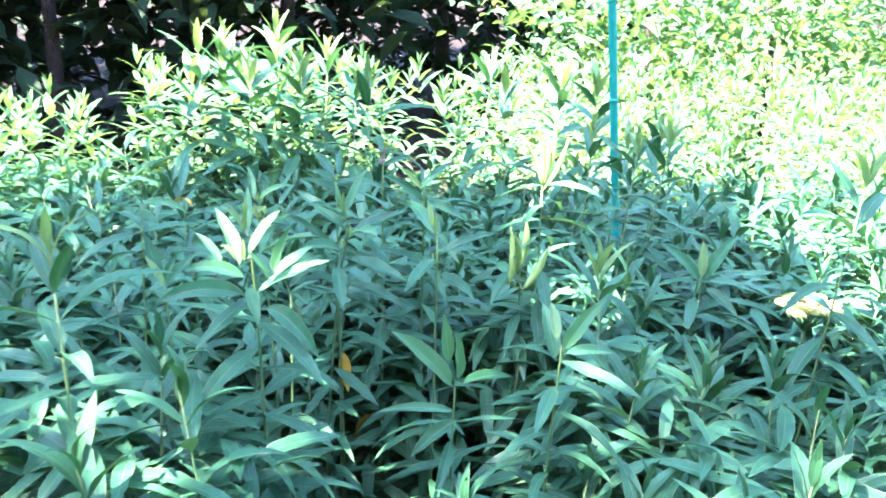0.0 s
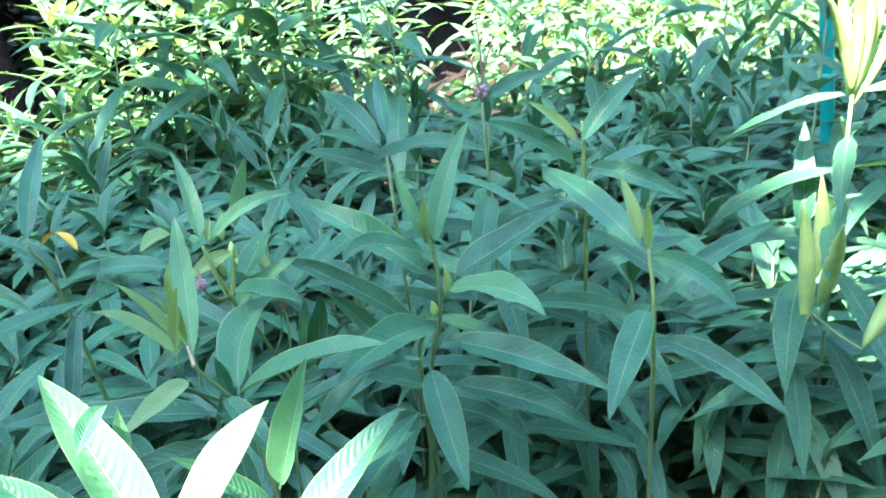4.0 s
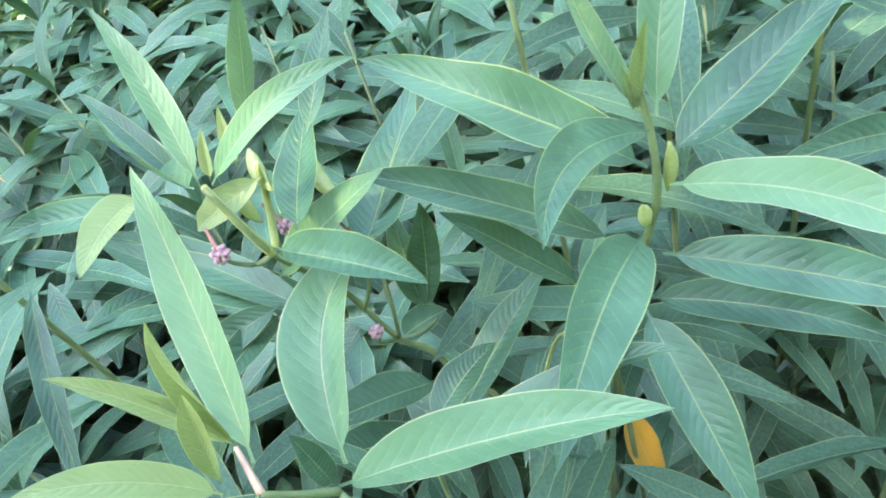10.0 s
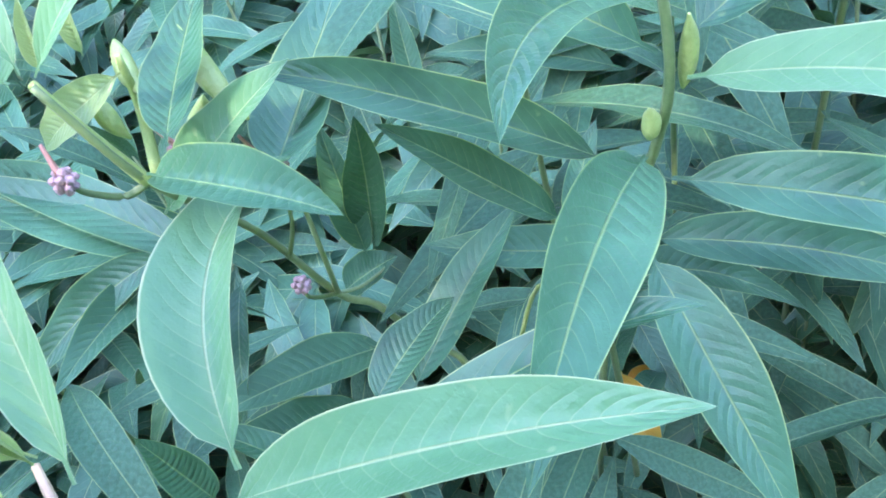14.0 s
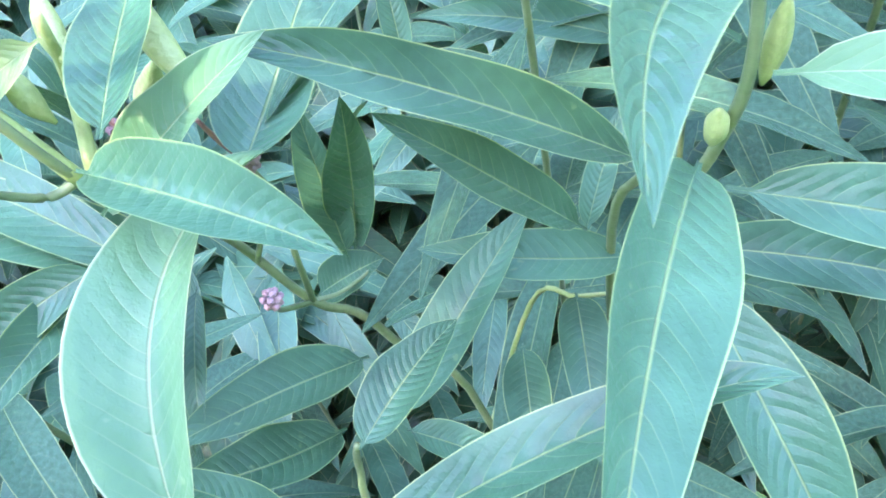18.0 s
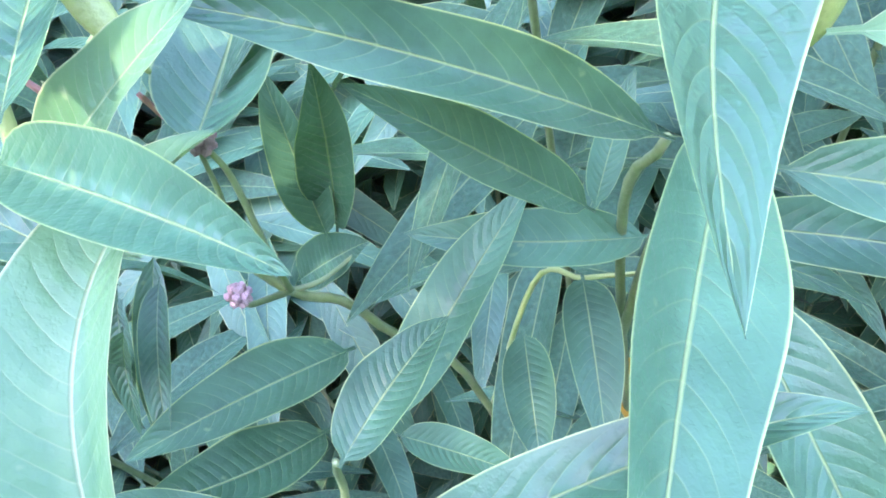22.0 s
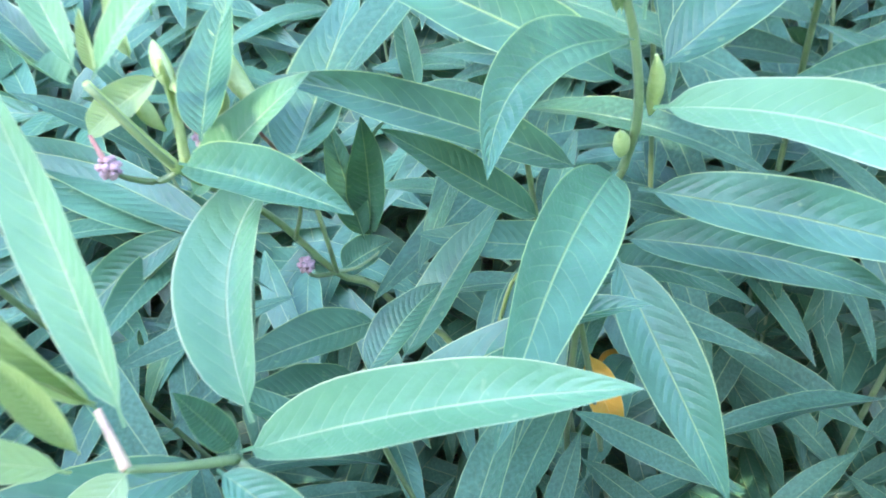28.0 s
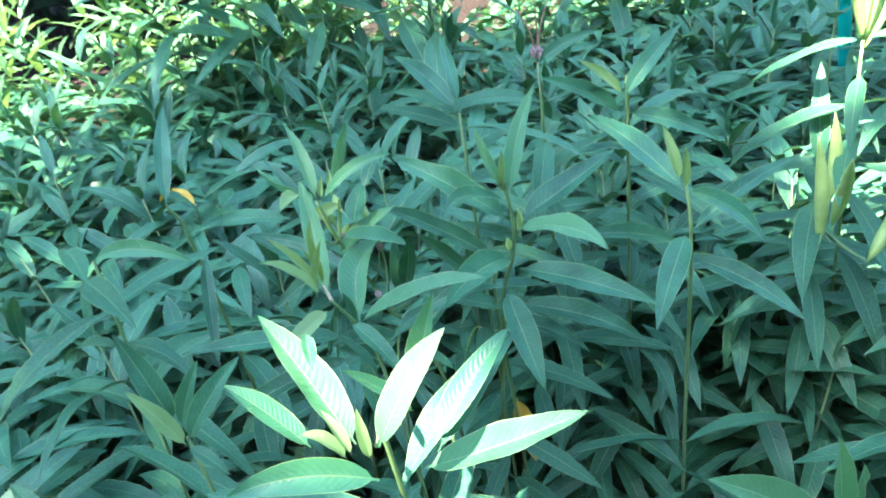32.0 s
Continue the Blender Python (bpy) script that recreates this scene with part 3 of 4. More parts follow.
plant_side.leaf((0.1451, 0.0137, 0.8437), (0.1441, 0.0108, 0.8573), (0.1429, 0.0073, 0.8708), 0.0045, -158, YOUNG)
plant_side.leaf((0.1442, 0.0133, 0.8427), (0.1268, 0.0495, 0.8564), (0.1084, 0.0876, 0.8605), 0.0128, -25)
plant_side.leaf((0.1451, 0.0116, 0.8169), (0.1298, -0.0145, 0.8100), (0.1156, -0.0386, 0.7964), 0.0136, -9)
plant_side.leaf((0.1468, 0.0071, 0.8216), (0.1792, 0.0217, 0.8351), (0.2136, 0.0371, 0.8401), 0.0092, 25)
plant_side.leaf((0.1485, 0.0084, 0.8020), (0.1702, -0.0137, 0.7993), (0.1870, -0.0455, 0.7934), 0.0114, 26)
plant_side.leaf((0.1501, 0.0405, 0.7926), (0.1173, 0.0258, 0.8138), (0.0810, 0.0095, 0.8267), 0.0104, -38)
plant_back = Plant([(0.130, 0.100, 0.000), (0.130, 0.090, 0.600), (0.130, 0.075, 0.860), (0.127, 0.065, 0.885)], "milkweed plant with upright leaves in the dense stand")
plant_back.leaf((0.1257, 0.0607, 0.8793), (0.1428, 0.0701, 0.8955), (0.1624, 0.0808, 0.9075), 0.0097, 28)
plant_back.leaf((0.1309, 0.0754, 0.8625), (0.1556, 0.0679, 0.8561), (0.1783, 0.0611, 0.8441), 0.0109, 38)
plant_back.leaf((0.1288, 0.0867, 0.8589), (0.1069, 0.0836, 0.8768), (0.0820, 0.0801, 0.8899), 0.0110, -46)
plant_back.leaf((0.1271, 0.0732, 0.8758), (0.1160, 0.0723, 0.8890), (0.1029, 0.0713, 0.9001), 0.0064, -49, YOUNG)
plant_podded = Plant([(0.250, 0.080, 0.000), (0.245, 0.075, 0.600), (0.240, 0.068, 0.810)], "milkweed plant carrying upright seed pods")
plant_podded.leaf((0.2403, 0.0690, 0.8128), (0.2467, 0.0869, 0.8389), (0.2544, 0.1084, 0.8618), 0.0111, -4)
plant_podded.pod((.226, .030, .784), (.224, .040, .848), .0042)
plant_podded.pod((.232, .030, .796), (.226, .006, .850), .0040)
plant_podded.pod((.238, .00, .790), (.263, .009, .837), .0042)
plant_podded.pod((.240, .05, .80), (.243, .062, .85), .004)
plant_podded.stalk([(.24, .068, .78), (.232, .03, .785)], .0011)
plant_podded.stalk([(.24, .068, .775), (.238, .02, .785), (.238, .0, .79)], .0011)
plant_rear = Plant([(0.040, 0.070, 0.000), (0.037, 0.065, 0.600), (0.035, 0.058, 0.885)], "milkweed plant behind with narrow green leaves")
plant_rear.leaf((0.0343, 0.0501, 0.8912), (0.0188, 0.0776, 0.9027), (0.0023, 0.1067, 0.9067), 0.0107, -21)
plant_rear.leaf((0.0357, 0.0620, 0.8902), (0.0330, 0.0954, 0.9023), (0.0301, 0.1306, 0.9064), 0.0064, 0)
plant_rear.leaf((0.0329, 0.0660, 0.8832), (0.0152, 0.0866, 0.8873), (-0.0026, 0.1073, 0.8848), 0.0071, -33)
plant_seeding = Plant([(0.085, 0.100, 0.000), (0.084, 0.095, 0.600), (0.083, 0.085, 0.898)], "milkweed plant with a spent pinkish flower head")
plant_seeding.leaf((0.0828, 0.0832, 0.8982), (0.0993, 0.0858, 0.9054), (0.1170, 0.0886, 0.9086), 0.0078, 40)
plant_seeding.leaf((.074, .097, .580), (.060, .100, .566), (.048, .099, .535), .014, 30, YELLOW, "withered yellow leaf")
plant_seeding.stalk([(.083,.085,.898), (.086,.088,.915), (.092,.09,.930)], .0006, BROWNSTEM, "flower_stalk", "thin pinkish spent flower stalk")
plant_seeding.stalk([(.083,.085,.898), (.080,.086,.915), (.074,.088,.928)], .0006, BROWNSTEM, "flower_stalk", "thin pinkish spent flower stalk")
plant_seeding.stalk([(.083,.085,.898), (.084,.085,.918), (.083,.084,.940)], .0006, BROWNSTEM, "flower_stalk", "thin pinkish spent flower stalk")
plant_seeding.budball((.083,.086,.903), .004)
plant_sunlit = Plant([(0.000, -0.130, 0.000), (-0.002, -0.140, 0.600), (-0.004, -0.155, 0.845), (-0.006, -0.166, 0.872)], "sunlit milkweed plant with bright upright leaves")
# the lighter copy adds sunlight to these blades by colour
plant_sunlit.leaf((-0.0162, -0.1508, 0.8585), (-0.0279, -0.1430, 0.8847), (-0.0403, -0.1329, 0.9047), 0.0130, -4, PALE_LIT, fold=0.7)
plant_sunlit.leaf((-0.0042, -0.1703, 0.8753), (0.0085, -0.1684, 0.8975), (0.0221, -0.1654, 0.9134), 0.0106, 36, PALE_LIT, fold=0.4)
plant_sunlit.leaf((0.0051, -0.1504, 0.8423), (0.0353, -0.1616, 0.8610), (0.0615, -0.1632, 0.8716), 0.0128, 18, PALE_LIT, fold=0.5)
plant_sunlit.leaf((0.0002, -0.1043, 0.8370), (0.0078, -0.1011, 0.8584), (0.0154, -0.0979, 0.8798), 0.0103, 37, PALE_LIT, fold=0.8)
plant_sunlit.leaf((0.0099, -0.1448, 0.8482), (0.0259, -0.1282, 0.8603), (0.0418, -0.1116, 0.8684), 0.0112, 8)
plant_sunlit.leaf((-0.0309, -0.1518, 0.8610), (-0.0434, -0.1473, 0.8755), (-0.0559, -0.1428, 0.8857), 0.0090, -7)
plant_sunlit.leaf((-0.0301, -0.1265, 0.8673), (-0.0301, -0.1244, 0.8767), (-0.0302, -0.1224, 0.8860), 0.0053, 0, PALE_LIT, fold=0.8)
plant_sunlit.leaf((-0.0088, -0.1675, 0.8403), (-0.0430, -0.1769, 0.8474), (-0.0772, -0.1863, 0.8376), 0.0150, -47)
plant_sunlit.leaf((-0.0054, -0.1702, 0.8487), (0.0011, -0.1815, 0.8384), (0.0075, -0.1928, 0.8245), 0.0104, 0, PALE_LIT)
plant_sunlit.leaf((0.0076, -0.1672, 0.8296), (0.0314, -0.1771, 0.8205), (0.0551, -0.1871, 0.7938), 0.0150, 34)
plant_sunlit.leaf((-0.0086, -0.1631, 0.8533), (-0.0332, -0.1661, 0.8628), (-0.0579, -0.1691, 0.8603), 0.0113, -43)
plant_sunlit.leaf((-0.0155, -0.1681, 0.8699), (-0.0212, -0.1683, 0.8797), (-0.0270, -0.1684, 0.8826), 0.0045, -20, YOUNG, fold=0.8)
plant_sunlit.leaf((-0.0080, -0.1694, 0.8700), (-0.0084, -0.1681, 0.8805), (-0.0087, -0.1669, 0.8891), 0.0039, -5, YOUNG, fold=0.8)
plant_sunlit.leaf((-0.0139, -0.1671, 0.8706), (-0.0174, -0.1645, 0.8792), (-0.0208, -0.1619, 0.8859), 0.0039, -3, YOUNG, fold=0.8)
plant_sunlit.leaf((0.0103, -0.1474, 0.8461), (0.0276, -0.1206, 0.8530), (0.0453, -0.0933, 0.8521), 0.0085, 29)
plant_sunlit.leaf((-0.0182, -0.1656, 0.9047), (-0.0224, -0.1491, 0.9015), (-0.0263, -0.1337, 0.8946), 0.0044, 19)
plant_sunlit.leaf((-0.0293, -0.1479, 0.8565), (-0.0513, -0.1268, 0.8577), (-0.0728, -0.1060, 0.8517), 0.0076, -14)
plant_sunlit.leaf((-0.0004, -0.1104, 0.8318), (-0.0102, -0.1147, 0.8497), (-0.0222, -0.1199, 0.8661), 0.0069, -41)
plant_left = Plant([(-0.100, -0.080, 0.000), (-0.102, -0.085, 0.600), (-0.104, -0.088, 0.815)], "milkweed plant with a fan of shaded leaves")
plant_left.leaf((-0.1116, -0.0803, 0.8165), (-0.1196, -0.0731, 0.8385), (-0.1296, -0.0643, 0.8590), 0.0115, -8)
plant_left.leaf((-0.1026, -0.0914, 0.8154), (-0.0893, -0.0844, 0.8322), (-0.0737, -0.0762, 0.8460), 0.0108, 32)
plant_left.leaf((-0.1080, -0.0816, 0.8155), (-0.1015, -0.0776, 0.8306), (-0.0936, -0.0727, 0.8447), 0.0081, 37)
plant_left.leaf((-0.1029, -0.0942, 0.8160), (-0.1116, -0.0910, 0.8309), (-0.1221, -0.0870, 0.8442), 0.0079, -16, YOUNG)
plant_left.leaf((-0.1032, -0.0922, 0.8131), (-0.0936, -0.0980, 0.8094), (-0.0849, -0.1033, 0.8034), 0.0057, 12)
plant_right_front = Plant([(0.250, -0.150, 0.000), (0.252, -0.155, 0.600), (0.257, -0.156, 0.800)], "milkweed plant with sunlit yellow-green upper leaves")
# sunlight on the upper blades is put into their lighter colour
plant_right_front.leaf((0.2591, -0.1513, 0.7918), (0.2741, -0.1481, 0.8162), (0.2924, -0.1443, 0.8382), 0.0136, 43, PALE_LIT)
plant_right_front.leaf((0.2529, -0.1527, 0.7832), (0.2488, -0.1333, 0.8039), (0.2440, -0.1106, 0.8207), 0.0138, 2, PALE_LIT)
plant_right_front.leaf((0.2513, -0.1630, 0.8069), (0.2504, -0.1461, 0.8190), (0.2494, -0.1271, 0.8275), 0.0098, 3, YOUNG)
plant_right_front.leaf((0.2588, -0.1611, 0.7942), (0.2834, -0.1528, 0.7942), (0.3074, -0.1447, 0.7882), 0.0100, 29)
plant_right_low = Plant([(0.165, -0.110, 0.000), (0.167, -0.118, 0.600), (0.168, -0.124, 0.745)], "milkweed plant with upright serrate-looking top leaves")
# top blades brightened by colour in place of sun
plant_right_low.leaf((0.1667, -0.1190, 0.7364), (0.1406, -0.1259, 0.7695), (0.1097, -0.1340, 0.7976), 0.0180, -46, PALE_LIT)
plant_right_low.leaf((0.1615, -0.1403, 0.7719), (0.1586, -0.1402, 0.7956), (0.1549, -0.1402, 0.8192), 0.0104, -35, PALE_LIT)
plant_right_low.leaf((0.1712, -0.1284, 0.7489), (0.1688, -0.1342, 0.7765), (0.1658, -0.1415, 0.8036), 0.0136, -105, PALE_LIT)
plant_right_low.leaf((0.1731, -0.1455, 0.7544), (0.1917, -0.1698, 0.7750), (0.2125, -0.1970, 0.7888), 0.0108, 44)
plant_right_low.leaf((0.1700, -0.1417, 0.7240), (0.1338, -0.1386, 0.7252), (0.0984, -0.1356, 0.7178), 0.0090, -33)
plant_right_low.leaf((0.1713, -0.1437, 0.7183), (0.1489, -0.1498, 0.7029), (0.1297, -0.1551, 0.6835), 0.0128, -30)
plant_right_low.leaf((.085, -.225, .615), (.078, -.235, .590), (.076, -.235, .555), .016, 60, YELLOW, "withered yellow leaf")
plant_right_back = Plant([(0.460, 0.130, 0.000), (0.460, 0.128, 0.600), (0.462, 0.126, 0.780)], "milkweed plant with spreading leaves at the edge of the stand")
plant_right_back.leaf((0.4650, 0.1218, 0.7613), (0.4833, 0.1264, 0.7923), (0.5057, 0.1321, 0.8205), 0.0165, 29)
plant_right_back.leaf((0.4614, 0.1173, 0.7635), (0.4414, 0.1244, 0.7865), (0.4179, 0.1327, 0.8054), 0.0150, -42)
plant_right_back.leaf((0.4640, 0.1191, 0.7681), (0.4645, 0.1265, 0.7896), (0.4652, 0.1358, 0.8104), 0.0109, -8, YOUNG)
plant_right_back.leaf((0.4683, 0.1156, 0.7573), (0.4846, 0.0972, 0.7480), (0.4992, 0.0807, 0.7337), 0.0126, 33)
plant_left_back = Plant([(-0.120, 0.060, 0.000), (-0.120, 0.050, 0.600), (-0.121, 0.035, 0.830), (-0.124, 0.026, 0.873)], "milkweed plant with a hanging leaf beside the hollow")
plant_left_back.leaf((-0.1192, 0.0392, 0.8320), (-0.1145, 0.0096, 0.8162), (-0.1104, -0.0164, 0.7948), 0.0076, -11)
plant_left_back.leaf((-0.1236, 0.0249, 0.8736), (-0.1261, 0.0511, 0.8937), (-0.1290, 0.0808, 0.9081), 0.0088, 15)
plant_left_back.leaf((-.128, .075, .846), (-.143, .088, .852), (-.158, .096, .842), .0065, 20, YELLOW, "curled orange withered leaf")
plant_left_front = Plant([(-0.160, -0.030, 0.000), (-0.155, -0.028, 0.600), (-0.146, -0.024, 0.874)], "milkweed plant with a pale narrow leaf in the light")
# the light on this blade is painted with the lighter copy
plant_left_front.leaf((-0.1450, -0.0242, 0.8750), (-0.1200, -0.0285, 0.8790), (-0.0970, -0.0310, 0.8690), 0.0085, 40, PALE_LIT)
plant_under = Plant([(0.010, -0.090, 0.000), (0.010, -0.085, 0.600), (0.010, -0.076, 0.806)], "small milkweed plant under the sunlit one")
plant_under.leaf((0.0102, -0.0754, 0.8069), (0.0231, -0.0730, 0.8144), (0.0373, -0.0703, 0.8188), 0.0059, 19)
plant_pods = Plant([(0.270, 0.085, 0.000), (0.265, 0.080, 0.600), (0.259, 0.073, 0.885)], "milkweed plant topped by a cluster of sunlit seed pods")
plant_pods.pod((0.259, 0.073, 0.884), (0.236, 0.062, 0.936), 0.003)
plant_pods.pod((0.259, 0.073, 0.886), (0.246, 0.06, 0.957), 0.0028)
plant_pods.pod((0.26, 0.074, 0.884), (0.259, 0.066, 0.948), 0.0032)
plant_pods.pod((0.261, 0.074, 0.884), (0.268, 0.072, 0.965), 0.0028)
plant_pods.pod((0.261, 0.074, 0.88), (0.285, 0.079, 0.938), 0.0031)
plant_pods.pod((0.259, 0.076, 0.882), (0.252, 0.088, 0.944), 0.0028)


for who, foot, top, low in ((plant_sunlit, (-0.004, -0.150), 0.835, 0.60), (plant_left, (-0.104, -0.088), 0.77, 0.56), (plant_side, (0.147, 0.012), 0.66, 0.45), (plant_back, (0.130, 0.080), 0.85, 0.62),
                            (plant_podded, (0.242, 0.070), 0.79, 0.60), (plant_rear, (0.036, 0.062), 0.875, 0.66), (plant_seeding, (0.084, 0.092), 0.87, 0.66), (plant_right_front, (0.255, -0.155), 0.785, 0.55),
                            (plant_right_low, (0.167, -0.120), 0.70, 0.50), (plant_right_back, (0.461, 0.127), 0.76, 0.55), (plant_left_back, (-0.120, 0.045), 0.775, 0.58), (plant_left_front, (-0.152, -0.027), 0.865, 0.62),
                            (plant_pods, (0.262, 0.076), 0.885, 0.62), (plant_tall, (0.036, 0.020), 0.705, 0.50), (plant_front, (-0.012, -0.058), 0.735, 0.50)):
    skirt(who, foot, top, low, int(abs(foot[0] * 1000) + abs(foot[1] * 3000)), 1.12 if who == plant_sunlit else 0.85 if who == plant_tall else 1.0)

# ---- dense stand of milkweed round them ----
LANE = [Vector((0.153, -0.771, 1.082)), Vector((0.057, -0.407, 1.02)), Vector((0.048, -0.218, 1.02)), Vector((0.017, -0.062, 0.905)), Vector((0.0, 0.0, 0.86))]


def ease(a, b, x):
    s = max(0.0, min(1.0, (x - a) / (b - a)))
    return s * s * (3 - 2 * s)


def cap(x, y):
    """The height that leaves reach: the top of the stand, its hollow in the middle, the dark gap in front of it, and the open lane above."""
    top = 0.885 - 0.030 * ease(0.36, 0.26, abs(x - 0.14)) * ease(0.36, 0.26, abs(y)) + 0.035 * noise.noise(Vector((x * 5, y * 5, 7)))
    if y > 0.45:
        top += 0.11 * ease(0.45, 0.65, y) * ease(-0.42, -0.34, x) * ease(0.08, 0.0, x)
    top += 0.05 * ease(0.20, 0.08, math.hypot(x - 0.42, y - 0.30))
    top -= 0.04 * ease(0.45, 0.60, x)
    d = math.hypot(x - 0.01, y + 0.01)
    top = min(top, 0.58 + 0.32 * ease(0.085, 0.17, d))
    d = math.hypot((x + 0.135) / 0.10, (y - 0.035) / 0.09)
    top = min(top, 0.60 + 0.29 * ease(0.75, 1.35, d))
    d = math.hypot((x - 0.13) / 0.11, (y + 0.045) / 0.11)
    top = min(top, 0.50 + 0.30 * ease(0.8, 1.35, d))
    d = math.hypot((x - 0.085) / 0.06, (y + 0.19) / 0.13)
    top = min(top, 0.42 + 0.45 * ease(0.8, 1.4, d))
    d = math.hypot((x - 0.21) / 0.14, (y + 0.25) / 0.13)
    top = min(top, 0.72 + 0.2 * ease(0.8, 1.3, d))
    d = math.hypot((x - 0.50) / 0.10, (y + 0.02) / 0.17)
    top = min(top, 0.71 + 0.16 * ease(0.8, 1.3, d))
    top -= 0.16 * ease(-0.26, -0.46, y)
    for a, b in zip(LANE, LANE[1:]):
        ab = Vector((b.x - a.x, b.y - a.y))
        s = max(0.0, min(1.0, ((x - a.x) * ab.x + (y - a.y) * ab.y) / max(1e-6, ab.length_squared)))
        q = a.lerp(b, s)
        r = math.hypot(x - q.x, y - q.y)
        top = min(top, q.z - 0.17 + 0.45 * r)
    return top


def leaf_poses(rng, height, lean, reach=0.30, size=1.0):
    """Opposite pairs of leaves up a stalk: (matrix, young) each."""
    out = []
    z = height
    turn = rng.uniform(0, 180)
    step = 0.007
    age = 0
    while z > height - reach:
        grown = min(1.0, 0.46 + age * 0.18)
        for side in (0, 180):
            ln = size * grown * rng.uniform(0.064, 0.086)
            rise = max(-28, 74 - age * 16) + rng.uniform(-11, 11)
            s = z / max(height, 0.01)
            m = Matrix.Translation((lean[0] * s * s, lean[1] * s * s, z)) @ pose(0, 0, 0, 0, 0, turn + side + rng.uniform(-14, 14)) @ pose(0, 0, 0, rng.uniform(-13, 13), -rise, 0)
            wide = rng.uniform(1.12, 1.42)
            out.append((m @ Matrix.Diagonal((ln, ln * wide, ln, 1)), age < 2 and height > 0.82))
        turn += 90 + rng.uniform(-12, 12)
        step = min(0.028, step + 0.006)
        z -= step * rng.uniform(0.88, 1.12)
        age += 1
    return out


def grow(px, py, h, rng, label, reach=0.30, size=1.0, free=False):
    """One whole plant of leaf pairs under the height that the stand reaches there."""
    lean = (rng.uniform(-0.05, 0.05), rng.uniform(-0.05, 0.03))
    base = Vector((px, py, 0))
    kept = []
    for m, young in leaf_poses(rng, h, lean, reach, size):
        pts = [base + m @ Vector((q, 0, 0.04)) for q in (0.0, 0.5, 0.97)]
        if free or all(p.z < cap(p.x, p.y) + 0.015 for p in pts):
            kept.append((m, young))
    if len(kept) < 4:
        return
    ztop = max(m.translation.z for m, _ in kept)
    pl = thing("milkweed_plant", base, label, "plant", "milkweed plants")
    line = [Vector((lean[0] * (z / h) ** 2, lean[1] * (z / h) ** 2, z)) for z in (0, ztop * 0.4, ztop * 0.75, ztop)]
    v, f = tube(line, [0.0020, 0.0016, 0.0013, 0.0008], 6)
    part("stem", mesh_from("stem", v, f, STEM), pl)
    for m, young in kept:
        v4 = rng.choice(BLADES)
        part("leaf", v4[1] if young else v4[0], pl, "", m)


def stand(xs, ys, gap, seed):
    rng = random.Random(seed)
    y = ys[0]
    while y < ys[1]:
        x = xs[0]
        while x < xs[1]:
            px, py = x + rng.uniform(-0.45, 0.45) * gap, y + rng.uniform(-0.45, 0.45) * gap
            x += gap
            if any(math.hypot(px - q[0], py - q[1]) < 0.058 for q in ROSETTES):
                continue
            h = min(cap(px, py), 0.96) - rng.uniform(-0.005, 0.075)
            grow(px, py, h, rng, "dense green milkweed plant with narrow opposite leaves", 0.24, 1.08 if py < -0.15 else 1.0)
        y += gap


# larger plants that stand out in front and on both sides
ROSETTES = ((-0.127, -0.240, 0.895), (-0.105, -0.205, 0.80), (-0.045, -0.275, 0.775), (0.003, -0.228, 0.800), (-0.165, -0.255, 0.790), (0.379, -0.080, 0.750), (0.442, -0.090, 0.745),
            (0.531, -0.006, 0.930), (0.349, -0.025, 0.830), (0.505, -0.075, 0.760), (0.300, -0.240, 0.700), (0.390, -0.180, 0.700))

stand((-0.56, 0.96), (-0.44, 0.80), 0.084, 3)

rng = random.Random(12)
for px, py, h in ROSETTES:
    grow(px, py, h, rng, "milkweed plant with a wide whorl of long leaves", 0.26, 1.12, True)

# tall sunlit plants at the back
rng = random.Random(9)
for px, py, h in ((-0.285, 0.664, 1.005), (-0.165, 0.815, 1.02), (-0.32, 0.62, 0.95), (-0.30, 0.78, 1.0), (-0.22, 0.60, 0.96), (-0.10, 0.74, 0.985), (-0.03, 0.66, 0.94),
                  (0.035, 0.545, 0.957), (-0.24, 0.74, 0.98), (0.20, 0.90, 0.96), (0.33, 0.80, 0.95), (0.42, 0.70, 0.95), (0.27, 0.72, 0.94), (-0.20, 0.70, 0.99), (-0.14, 0.66, 0.96)):
    grow(px, py, h - 0.025, rng, "tall sunlit milkweed plant at the back of the stand", 0.36, 1.5, True)


for px, py, h in ((0.36, 0.33, 0.90), (0.44, 0.34, 0.90), (0.33, 0.26, 0.91), (0.405, 0.30, 0.905), (0.37, 0.24, 0.90)):
    grow(px, py, h, rng, "milkweed plant standing close to the garden stake", 0.34, 1.0, True)


